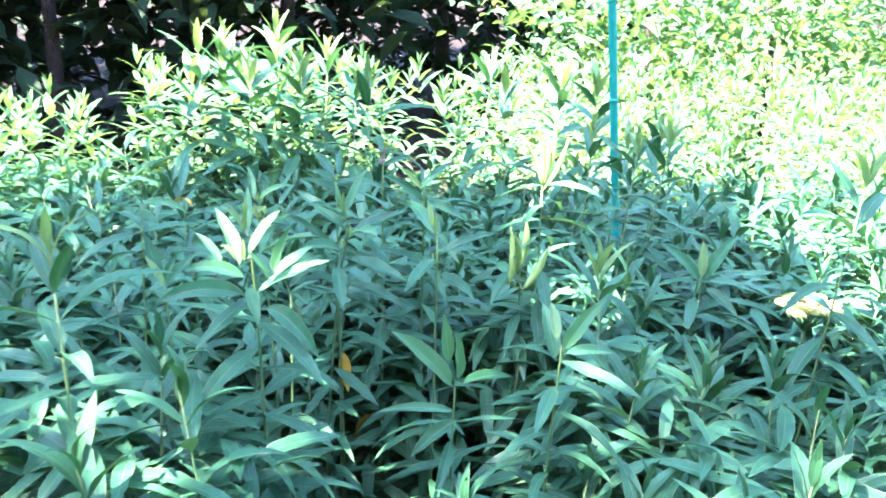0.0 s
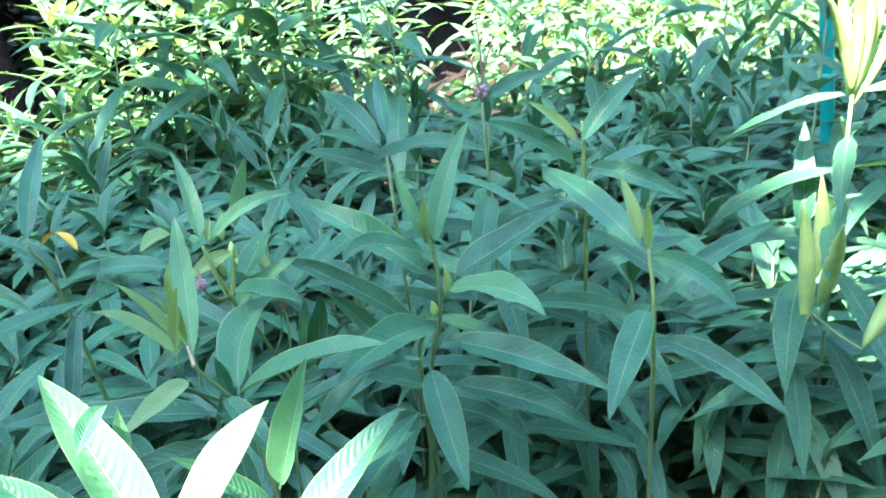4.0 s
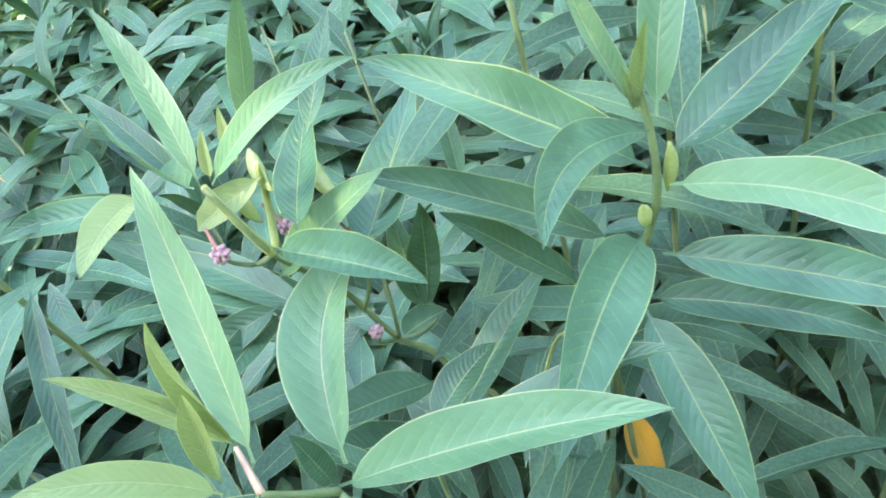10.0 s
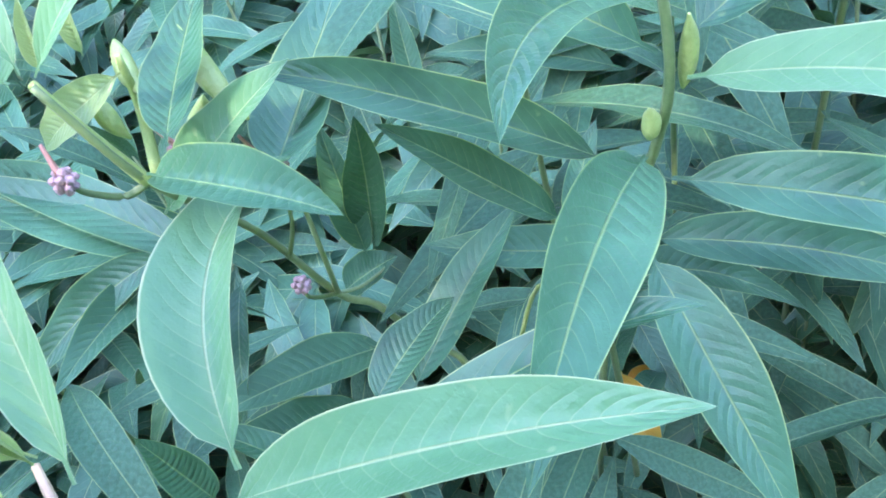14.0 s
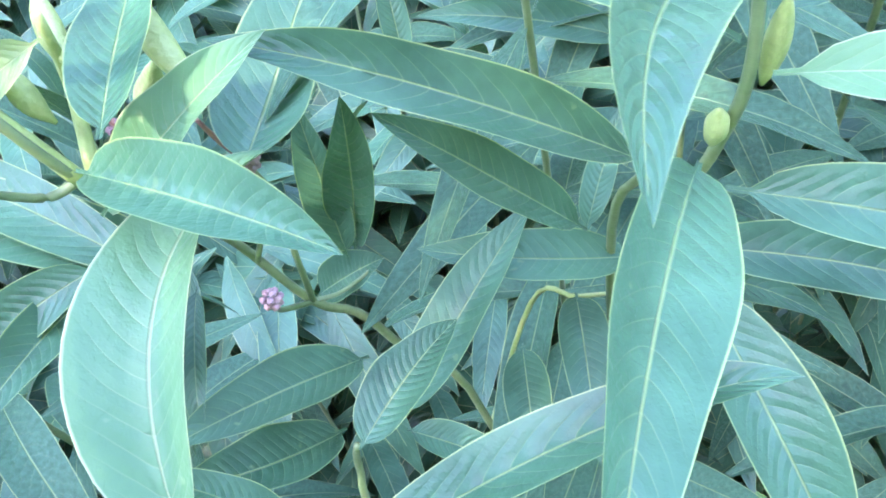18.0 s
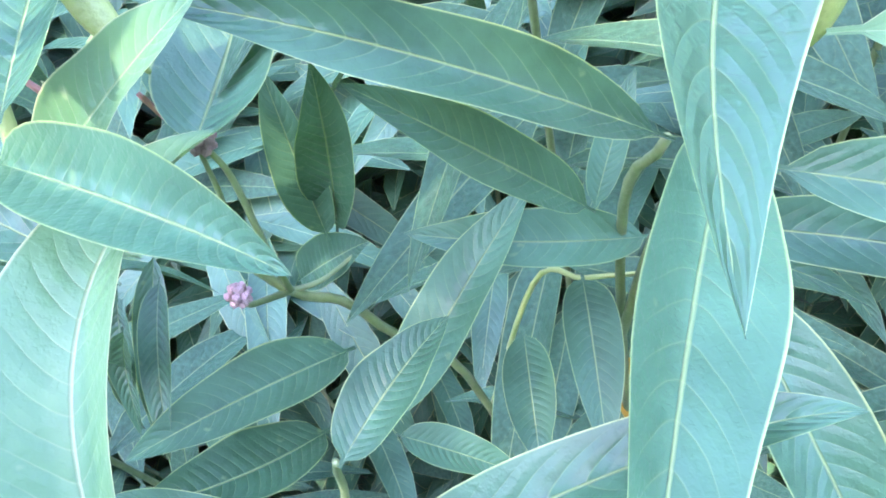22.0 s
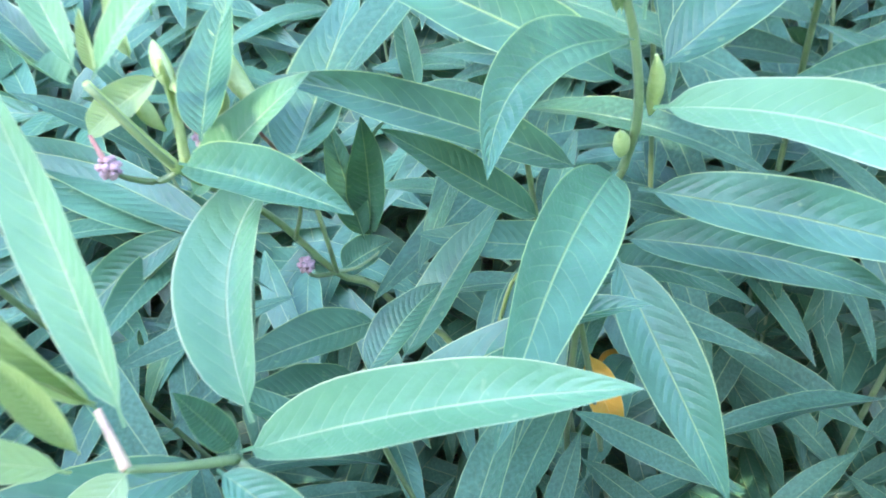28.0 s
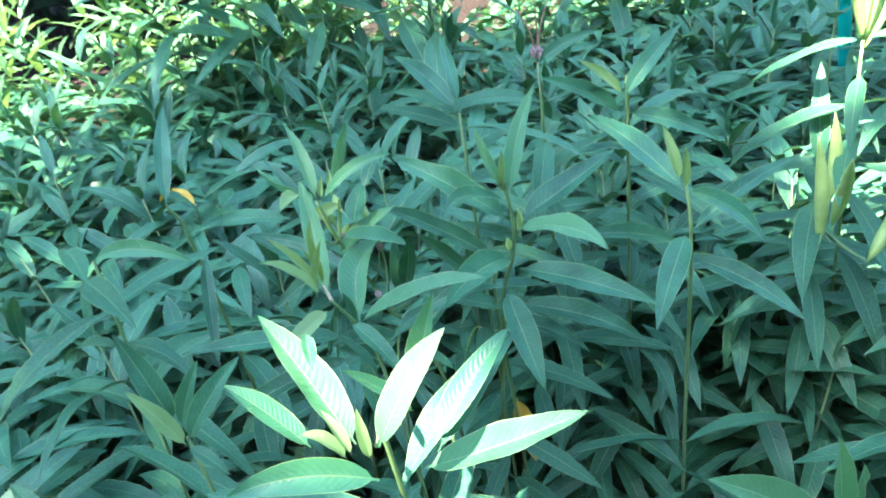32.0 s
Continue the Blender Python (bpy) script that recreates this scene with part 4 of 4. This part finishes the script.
# ---- the rest of the stand, farther off ----
def far_stand(plots, seed):
    """Leaves of all farther plants in one mesh."""
    rng = random.Random(seed)
    verts, faces, uvs = [], [], []
    bv, bf, bu = blade((0, 0, 0), (0.5, 0, 0.06), (0.97, 0, -0.04), 0.15, 0, 0.3, 0.05, 0, 5, 2, seed)
    arr = np.array([(*q, 1.0) for q in bv])
    for xs, ys, gap, tall, keep in plots:
        y = ys[0]
        while y < ys[1]:
            x = xs[0]
            while x < xs[1]:
                px, py = x + rng.uniform(-0.45, 0.45) * gap, y + rng.uniform(-0.45, 0.45) * gap
                x += gap
                if not keep(px, py):
                    continue
                h = tall * rng.uniform(0.92, 1.06)
                for m, young in leaf_poses(rng, h, (rng.uniform(-0.06, 0.06), rng.uniform(-0.06, 0.06)), 0.34):
                    o = len(verts)
                    w = arr @ np.array(Matrix.Translation((px, py, ground_height(px, py))) @ m).T
                    verts += w[:, :3].tolist()
                    faces += [tuple(i + o for i in q) for q in bf]
                    uvs += bu
            y += gap
    ob = new("milkweed_stand", mesh_from("milkweed_stand", verts, faces, FARLEAF, uvs))
    tagged(ob, "rest of the dense milkweed stand, green and leafy", "plants", kind="stuff")


def off_near(x, y):
    return not (-0.56 < x < 0.96 and -0.44 < y < 0.80) and abs(x - 0.12) < 0.55 + 0.75 * (y + 0.75)


far_stand((((-1.25, -0.56), (-0.45, 0.95), 0.085, 0.83, off_near), ((0.96, 1.5), (-0.45, 0.95), 0.085, 0.84, off_near), ((-1.0, -0.48), (0.80, 1.05), 0.085, 0.80, off_near),
           ((0.25, 2.2), (0.80, 2.4), 0.13, 0.84, off_near), ((-0.48, 0.25), (0.80, 1.05), 0.085, 0.90, off_near), ((-0.46, 0.05), (0.84, 1.35), 0.085, 0.885, off_near),
           ((-1.0, 1.3), (-1.7, -0.44), 0.11, 0.62, lambda x, y: True),
           ((1.3, 2.6), (-2.2, 0.95), 0.15, 0.84, lambda x, y: not off_near(x, y) or x > 1.5), ((0.98, 1.32), (-0.44, 0.20), 0.12, 0.84, lambda x, y: not off_near(x, y)),
           ((-2.4, -1.0), (-1.9, 1.5), 0.15, 0.84, lambda x, y: not off_near(x, y) or x < -1.25)), 21)


# ---- low, shaded leaves that close the stand underneath ----
def understorey(xs, ys, count, seed):
    rng = random.Random(seed)
    verts, faces, uvs = [], [], []
    bv, bf, bu = blade((0, 0, 0), (0.5, 0, 0.06), (0.97, 0, -0.05), 0.19, 0, 0.3, 0.05, 0, 5, 2, seed)
    arr = np.array([(*q, 1.0) for q in bv])
    for _ in range(count):
        x, y = rng.uniform(*xs), rng.uniform(*ys)
        top = cap(x, y) - 0.065
        z = 0.25 + (top - 0.25) * rng.random() ** 0.5 if top > 0.27 else 0.2
        ln = rng.uniform(0.060, 0.085)
        m = Matrix.Translation((x, y, z)) @ pose(0, 0, 0, rng.uniform(-25, 25), rng.uniform(-15, 40), rng.uniform(0, 360)) @ Matrix.Diagonal((ln, ln, ln, 1))
        o = len(verts)
        verts += (arr @ np.array(m).T)[:, :3].tolist()
        faces += [tuple(i + o for i in q) for q in bf]
        uvs += bu
    ob = new("understorey_leaves", mesh_from("understorey_leaves", verts, faces, LEAF, uvs))
    tagged(ob, "shaded lower leaves deep inside the milkweed stand", "leaves", kind="stuff")


understorey((-0.80, 0.95), (-0.60, 0.80), 42000, 31)

# ---- garden stake ----
def build_stake():
    ob = thing("garden_stake", (0.504, 0.40, 0.0), "slim teal-green coated garden stake standing among the plants", "stake")
    pts = [Vector((-0.115 * z, 0, z)) for z in (0, 0.4, 0.8, 1.2, 1.45, 1.60)]
    v, f = tube(pts, [0.0062] * 6, 12)
    part("shaft", mesh_from("shaft", v, f, POLEMAT), ob)
    for z in (0.66, 0.80, 0.94, 1.08, 1.22, 1.36):
        v, f = tube([(-0.115 * (z - 0.004), 0, z - 0.004), (-0.115 * z, 0, z), (-0.115 * (z + 0.004), 0, z + 0.004)], [0.0060, 0.0072, 0.0060], 12)
        part("ridge", mesh_from("ridge", v, f, POLEMAT), ob)


build_stake()


# ---- trees behind and overhead ----
def crown_mesh(name, rng, clumps, leaves, spread, size, mat, keep=None):
    """Many small leaf blades in clumps round their centres."""
    verts, faces, uvs = [], [], []
    bv, bf, bu = blade((0, 0, 0), (0.5, 0, 0.06), (1, 0, -0.05), 0.38, 0, 0.3, 0.03, 0, 3, 2, 1)
    bv = np.array([tuple(q) for q in bv]) - np.array((0.5, 0, 0))
    for c in clumps:
        for _ in range(leaves):
            p = Vector(c) + Vector((rng.gauss(0, 1), rng.gauss(0, 1), rng.gauss(0, 0.8))) * spread
            if keep and not keep(p):
                continue
            m = np.array(pose(0, 0, 0, rng.uniform(-40, 40), rng.uniform(-50, 50), rng.uniform(0, 360)).to_3x3()) * (size * rng.uniform(0.7, 1.3))
            o = len(verts)
            verts += [tuple(q) for q in (bv @ m.T + np.array(p))]
            faces += [tuple(i + o for i in q) for q in bf]
            uvs += bu
    return mesh_from(name, verts, faces, mat, uvs)


def tree(at, height, radius, seed, mat, label, clumps=60, leaves=40, spread=0.35, size=0.13, low=0.25, keep=None, trunk_r=0.12, shape=0.5):
    rng = random.Random(seed)
    ob = thing("tree", at, label, "tree", "trees round the clearing")
    line = [Vector((rng.uniform(-0.1, 0.1) * z, rng.uniform(-0.1, 0.1) * z, z * height)) * 1.0 for z in (0, 0.3, 0.6, 0.9)]
    v, f = tube(smooth_line(line, 4), [trunk_r * (1 - 0.85 * i / 12) for i in range(13)], 10)
    part("trunk", mesh_from("trunk", v, f, BARK), ob)
    cs = []
    for i in range(clumps):
        z = height * (low + (1 - low) * rng.random())
        k = (z / height - low) / (1 - low)
        r = radius * math.sqrt(rng.random()) * (1 - k) ** shape
        a = rng.uniform(0, 6.28)
        c = Vector((r * math.cos(a), r * math.sin(a), z))
        cs.append(c)
        if i % 5 == 0:
            z0 = max(0.15 * height, z - 0.5 * r)
            tv, tf = tube([(0, 0, z0), c * 0.5 + Vector((0, 0, z0 * 0.5 + 0.1)), c], [trunk_r * 0.35, trunk_r * 0.2, 0.008], 5)
            part("limb", mesh_from("limb", tv, tf, BARK), ob)
    kp = (lambda p: keep(p + Vector(at))) if keep else None
    part("crown", crown_mesh("crown", rng, cs, leaves, spread, size, mat, kp), ob)
    return ob


# dark wood behind the stand, on its left; its shade is put into the leaf colour
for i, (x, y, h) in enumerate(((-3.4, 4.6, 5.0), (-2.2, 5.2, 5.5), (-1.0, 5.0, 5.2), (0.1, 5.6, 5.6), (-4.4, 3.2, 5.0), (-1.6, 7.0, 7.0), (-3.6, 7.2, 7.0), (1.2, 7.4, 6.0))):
    tree((x, y, ground_height(x, y)), h, 1.5, 300 + i, WOOD_SHADE_LEAF, "dark shaded broadleaf tree behind the milkweed", 90, 40, 0.34, 0.24, 0.02, trunk_r=0.06)

# tall trees added on the right and far left to keep the wood in shade
for i, (x, y, h) in enumerate(((5.0, 4.9, 6.0), (5.8, 6.2, 6.5), (4.9, 6.9, 6.0), (7.0, 5.2, 7.0), (6.6, 7.6, 7.0), (-5.8, 3.6, 5.0), (-6.6, 4.8, 5.5))):
    tree((x, y, ground_height(x, y)), h, 1.5, 340 + i, SHADELEAF, "tall leafy tree added beside the meadow to shade the wood", 110, 46, 0.36, 0.19, 0.12)

# high-crowned trees in front of the wood, added to shade it from out of view
for i, (x, y, h) in enumerate(((-3.3, 3.3, 4.6), (-2.0, 3.6, 4.4), (-0.8, 4.0, 4.6), (-4.6, 2.6, 4.6))):
    tree((x, y, ground_height(x, y)), h, 1.1, 360 + i, SHADELEAF, "high-crowned leafy tree added in front of the dark wood to shade it", 100, 46, 0.28, 0.16, 0.48, trunk_r=0.045)

# unseen trees added to close the clearing on the other sides and block low sky light
for i, (x, y, h) in enumerate(((-6.4, 1.6, 3.0), (-6.6, -0.5, 2.8), (-6.0, -2.6, 3.0), (-4.2, -3.8, 4.2), (-2.2, -4.3, 4.5), (-0.7, -4.9, 6.2), (1.0, -5.2, 5.6), (3.4, -7.0, 4.8), (6.4, -7.4, 4.4), (8.6, -5.4, 4.4), (9.2, -2.2, 4.6), (8.8, 0.8, 5.4), (8.0, 3.2, 5.8))):
    tree((x, y, ground_height(x, y)), h, 1.7, 380 + i, SHADELEAF, "unseen leafy tree added to close the clearing against low sky light", 90, 46, 0.40, 0.28, 0.03)

# unseen smaller trees close behind the path, added to block the sky on that side
for i, (x, y, h) in enumerate(((1.7, -2.2, 3.6), (0.3, -2.8, 3.4))):
    tree((x, y, ground_height(x, y)), h, 1.0, 420 + i, SHADELEAF, "unseen small leafy tree added near the stand to block sky light", 120, 46, 0.22, 0.10, 0.2, trunk_r=0.06)

# points kept sunlit by gaps cut into the added overhead tree
LIT = [(Vector(p), r) for p, r in (((-0.022, -0.150, 0.884), 0.0), ((0.008, -0.163, 0.896), 0.0), ((0.044, -0.168, 0.872), -0.010), 
                                    ((0.084, -0.046, 0.860), -0.019), ((-0.020, -0.022, 0.850), -0.015), ((-0.014, -0.008, 0.845), -0.018), ((-0.036, 0.012, 0.878), -0.013), ((0.030, 0.012, 0.872), -0.014), ((-0.034, -0.060, 0.876), -0.017), ((-0.040, -0.024, 0.884), -0.019), ((-0.14, -0.25, 0.88), -0.009), ((-0.21, -0.21, 0.88), -0.009), ((-0.10, -0.31, 0.84), -0.009), ((-0.25, -0.30, 0.84), -0.009), ((0.15, -0.26, 0.78), -0.011), ((0.10, -0.38, 0.72), -0.011),
                                     ((0.258, 0.072, 0.930), 0.03), ((0.76, 0.42, 0.82), 0.12), ((-0.30, 0.80, 0.97), 0.15), 
                                    ((-0.12, 0.86, 0.98), 0.17), ((0.05, 0.72, 0.95), 0.04), ((0.34, 0.98, 0.9), 0.22), ((-0.40, 0.72, 0.98), 0.06), ((0.552, 0.030, 0.775), 0.010), ((0.63, 0.10, 0.90), 0.030))]
# spots given extra crown leaves to keep them in deeper shade
DENSE = ((0.50, 0.55, 0.88), (0.58, 0.48, 0.88), (0.42, 0.62, 0.88), (0.52, 0.70, 0.88), (0.64, 0.58, 0.86), (0.56, 0.36, 0.86), (0.66, 0.46, 0.86), (0.30, 0.56, 0.88), (0.32, 0.68, 0.88),
         (0.50, 0.00, 0.80), (0.56, 0.08, 0.78), (0.52, 0.16, 0.82), (0.46, 0.30, 0.86), (0.60, 0.00, 0.78), (0.44, 0.42, 0.88), (0.36, 0.48, 0.88), (-0.16, 0.06, 0.80), (-0.22, 0.12, 0.80),
         (-0.10, 0.50, 0.88), (0.00, 0.50, 0.88), (0.10, 0.50, 0.88), (0.20, 0.45, 0.88), (0.30, 0.40, 0.88), (0.10, 0.40, 0.88), (0.22, 0.33, 0.88), (-0.32, 0.54, 0.88), (0.36, 0.28, 0.88), (0.30, 0.20, 0.85), (0.42, 0.18, 0.85),
         (-0.30, 0.35, 0.85), (-0.20, 0.35, 0.85), (-0.35, 0.25, 0.85), (-0.30, 0.45, 0.85), (-0.10, 0.35, 0.85), (-0.38, 0.12, 0.85), (-0.20, 0.45, 0.85), (0.32, -0.30, 0.75),
         (-0.18, 0.10, 0.82), (-0.13, 0.18, 0.82), (-0.25, 0.20, 0.82), (-0.20, 0.00, 0.82), (-0.09, 0.10, 0.84), (0.11, -0.01, 0.69), (0.14, 0.0, 0.70), (0.035, -0.035, 0.836), (0.10, -0.03, 0.66), (0.05, -0.07, 0.69), (0.005, -0.060, 0.850), (0.022, -0.050, 0.843),  (-0.110, -0.090, 0.840))
SHADE = SUN_TO * 4.2 + Vector((0.04, 0.15, 0.85))


def keep_shade(p):
    for q, r in LIT:
        d = p - q
        if (d - SUN_TO * d.dot(SUN_TO)).length < r + 0.030:
            return False
    return True


# tree out of view, added to shape the sunlight on the stand
def unseen_shade_tree():
    rng = random.Random(77)
    base = Vector((SHADE.x - 0.6, SHADE.y - 0.6, 0))
    ob = thing("tree", base, "unseen leafy tree added so that its crown shades and dapples the milkweed", "tree", "trees round the clearing")
    side = SUN_TO.orthogonal().normalized()
    other = SUN_TO.cross(side)
    c0 = SHADE - base
    v, f = tube(smooth_line([(0, 0, 0), (0.1, -0.05, c0.z * 0.5), (0.0, 0.05, c0.z * 1.0), (-0.1, 0.1, c0.z * 1.35)], 5), [0.13 * (1 - 0.8 * i / 15) for i in range(16)], 10)
    part("trunk", mesh_from("trunk", v, f, BARK), ob)
    cs = []
    for i in range(340):
        a, r = rng.uniform(0, 6.28), 0.80 * math.sqrt(rng.random())
        c = c0 + side * (r * math.cos(a) * 1.1) + other * (r * math.sin(a)) + SUN_TO * rng.uniform(-0.35, 0.35)
        cs.append(c)
        if i % 10 == 0:
            tv, tf = tube([(0.0, 0.02, c0.z * 0.8), (c * 0.5) + Vector((0, 0, c0.z * 0.42)), c], [0.035, 0.02, 0.005], 5)
            if all(keep_shade(Vector(a).lerp(Vector(b), k / 8) + base) for a, b in zip(tv, tv[5:]) for k in range(9)):
                part("limb", mesh_from("limb", tv, tf, BARK), ob)
    for i in range(45):
        a, r = rng.uniform(0, 6.28), 0.30 * math.sqrt(rng.random())
        cs.append(c0 + side * (r * math.cos(a)) + other * (r * math.sin(a)) + SUN_TO * rng.uniform(-0.35, 0.35))
    for q in DENSE:
        for _ in range(8):
            cs.append(Vector(q) + SUN_TO * rng.uniform(3.9, 4.5) + side * rng.uniform(-0.05, 0.05) + other * rng.uniform(-0.05, 0.05) - base)
    part("crown", crown_mesh("crown", rng, cs, 13, 0.12, 0.062, SHADELEAF, lambda p: keep_shade(p + base)), ob)


unseen_shade_tree()


# ---- sunlit meadow to the right, beyond the stand ----
def grass_patch(xs, ys, count, seed, height):
    rng = random.Random(seed)
    verts, faces = [], []
    for _ in range(count):
        x, y = rng.uniform(*xs), rng.uniform(*ys)
        z = ground_height(x, y)
        h = height * rng.uniform(0.5, 1.3)
        a = rng.uniform(0, 6.28)
        w = 0.004 * rng.uniform(0.7, 1.5)
        dx, dy = math.cos(a), math.sin(a)
        bend = rng.uniform(0.05, 0.5) * h
        o = len(verts)
        for s in (0, 0.4, 0.75):
            q = 1 - 0.6 * s
            cx, cy = x - dy * bend * s * s, y + dx * bend * s * s
            verts += [(cx - dx * w * q, cy - dy * w * q, z + h * s), (cx + dx * w * q, cy + dy * w * q, z + h * s)]
        verts.append((x - dy * bend, y + dx * bend, z + h))
        faces += [(o, o + 1, o + 3, o + 2), (o + 2, o + 3, o + 5, o + 4), (o + 4, o + 5, o + 6)]
    ob = new("meadow_grass", mesh_from("meadow_grass", verts, faces, GRASSMAT))
    tagged(ob, "tall meadow grass round the milkweed stand", "grass", kind="stuff")


grass_patch((0.9, 8.0), (2.4, 9.0), 30000, 5, 0.6)
grass_patch((-6.0, 8.0), (-6.0, -1.9), 26000, 6, 0.42)
grass_patch((2.7, 8.0), (-1.9, 2.4), 12000, 7, 0.42)
grass_patch((-6.0, -2.5), (-1.9, 0.6), 8000, 8, 0.42)


# ---- sunlit shrubs behind the meadow ----
def shrub(at, height, radius, seed):
    rng = random.Random(seed)
    ob = thing("shrub", at, "sunlit rounded green shrub behind the stand", "shrub", "shrubs behind the stand")
    v, f = tube([(0, 0, 0), (0.03, 0.0, height * 0.3), (0.0, 0.03, height * 0.6)], [0.03, 0.022, 0.01], 7)
    part("trunk", mesh_from("trunk", v, f, BARK), ob)
    cs = []
    for i in range(46):
        z = height * rng.uniform(0.08, 1.0)
        r = radius * math.sqrt(rng.random()) * math.sqrt(max(0.05, 1 - (z / height - 0.4) ** 2 * 1.6))
        a = rng.uniform(0, 6.28)
        cs.append((r * math.cos(a), r * math.sin(a), z))
    part("crown", crown_mesh("crown", rng, cs, 42, 0.13, 0.075, FARLEAF), ob)


rng = random.Random(15)
for i, (x, y, h, r) in enumerate(((0.9, 2.6, 1.25, 0.5), (1.6, 2.9, 1.4, 0.6), (2.4, 3.1, 1.5, 0.7), (3.3, 3.4, 1.6, 0.8), (1.2, 3.6, 1.7, 0.7), (2.1, 4.2, 1.9, 0.8), (3.1, 4.6, 2.0, 0.9), (4.3, 4.4, 1.9, 0.9), (5.4, 4.9, 2.2, 1.0), (2.9, 2.3, 1.1, 0.5))):
    shrub((x, y, ground_height(x, y) - 0.02), h, r, 500 + i)



# ---- yellow flower head among the leaves ----
def flower_head():
    rng = random.Random(4)
    at = Vector((0.552, 0.030, 0.0))
    ob = thing("wildflower", at, "flat pale yellow flower head on a green stalk", "flower")
    top = Vector((0, 0, 0.742))
    v, f = tube([(0.02, 0.03, 0), (0.01, 0.01, 0.4), top], [0.003, 0.0025, 0.002], 6)
    part("stalk", mesh_from("stalk", v, f, STEM), ob)
    for k in range(22):
        a, r = k * 2.4, 0.032 * math.sqrt((k + 0.5) / 22)
        tip = top + Vector((r * math.cos(a), r * math.sin(a), 0.03 + rng.uniform(-0.004, 0.004)))
        v, f = tube([top, top.lerp(tip, 0.6) + Vector((0, 0, -0.004)), tip], [0.0008, 0.0006, 0.0006], 5)
        part("stalklet", mesh_from("stalklet", v, f, STEM), ob)
        bm = bmesh.new()
        bmesh.ops.create_icosphere(bm, subdivisions=3, radius=0.0068)
        for q in bm.verts:
            lump = 1 + 0.28 * math.sin(q.co.x * 1500 + k) * math.sin(q.co.y * 1500 + 2 * k)
            q.co = Vector((q.co.x * lump, q.co.y * lump, q.co.z * 0.5 * lump)) + tip
        me = bpy.data.meshes.new("floret")
        bm.to_mesh(me)
        bm.free()
        me.materials.append(FLOWERMAT)
        part("floret", me, ob)


flower_head()
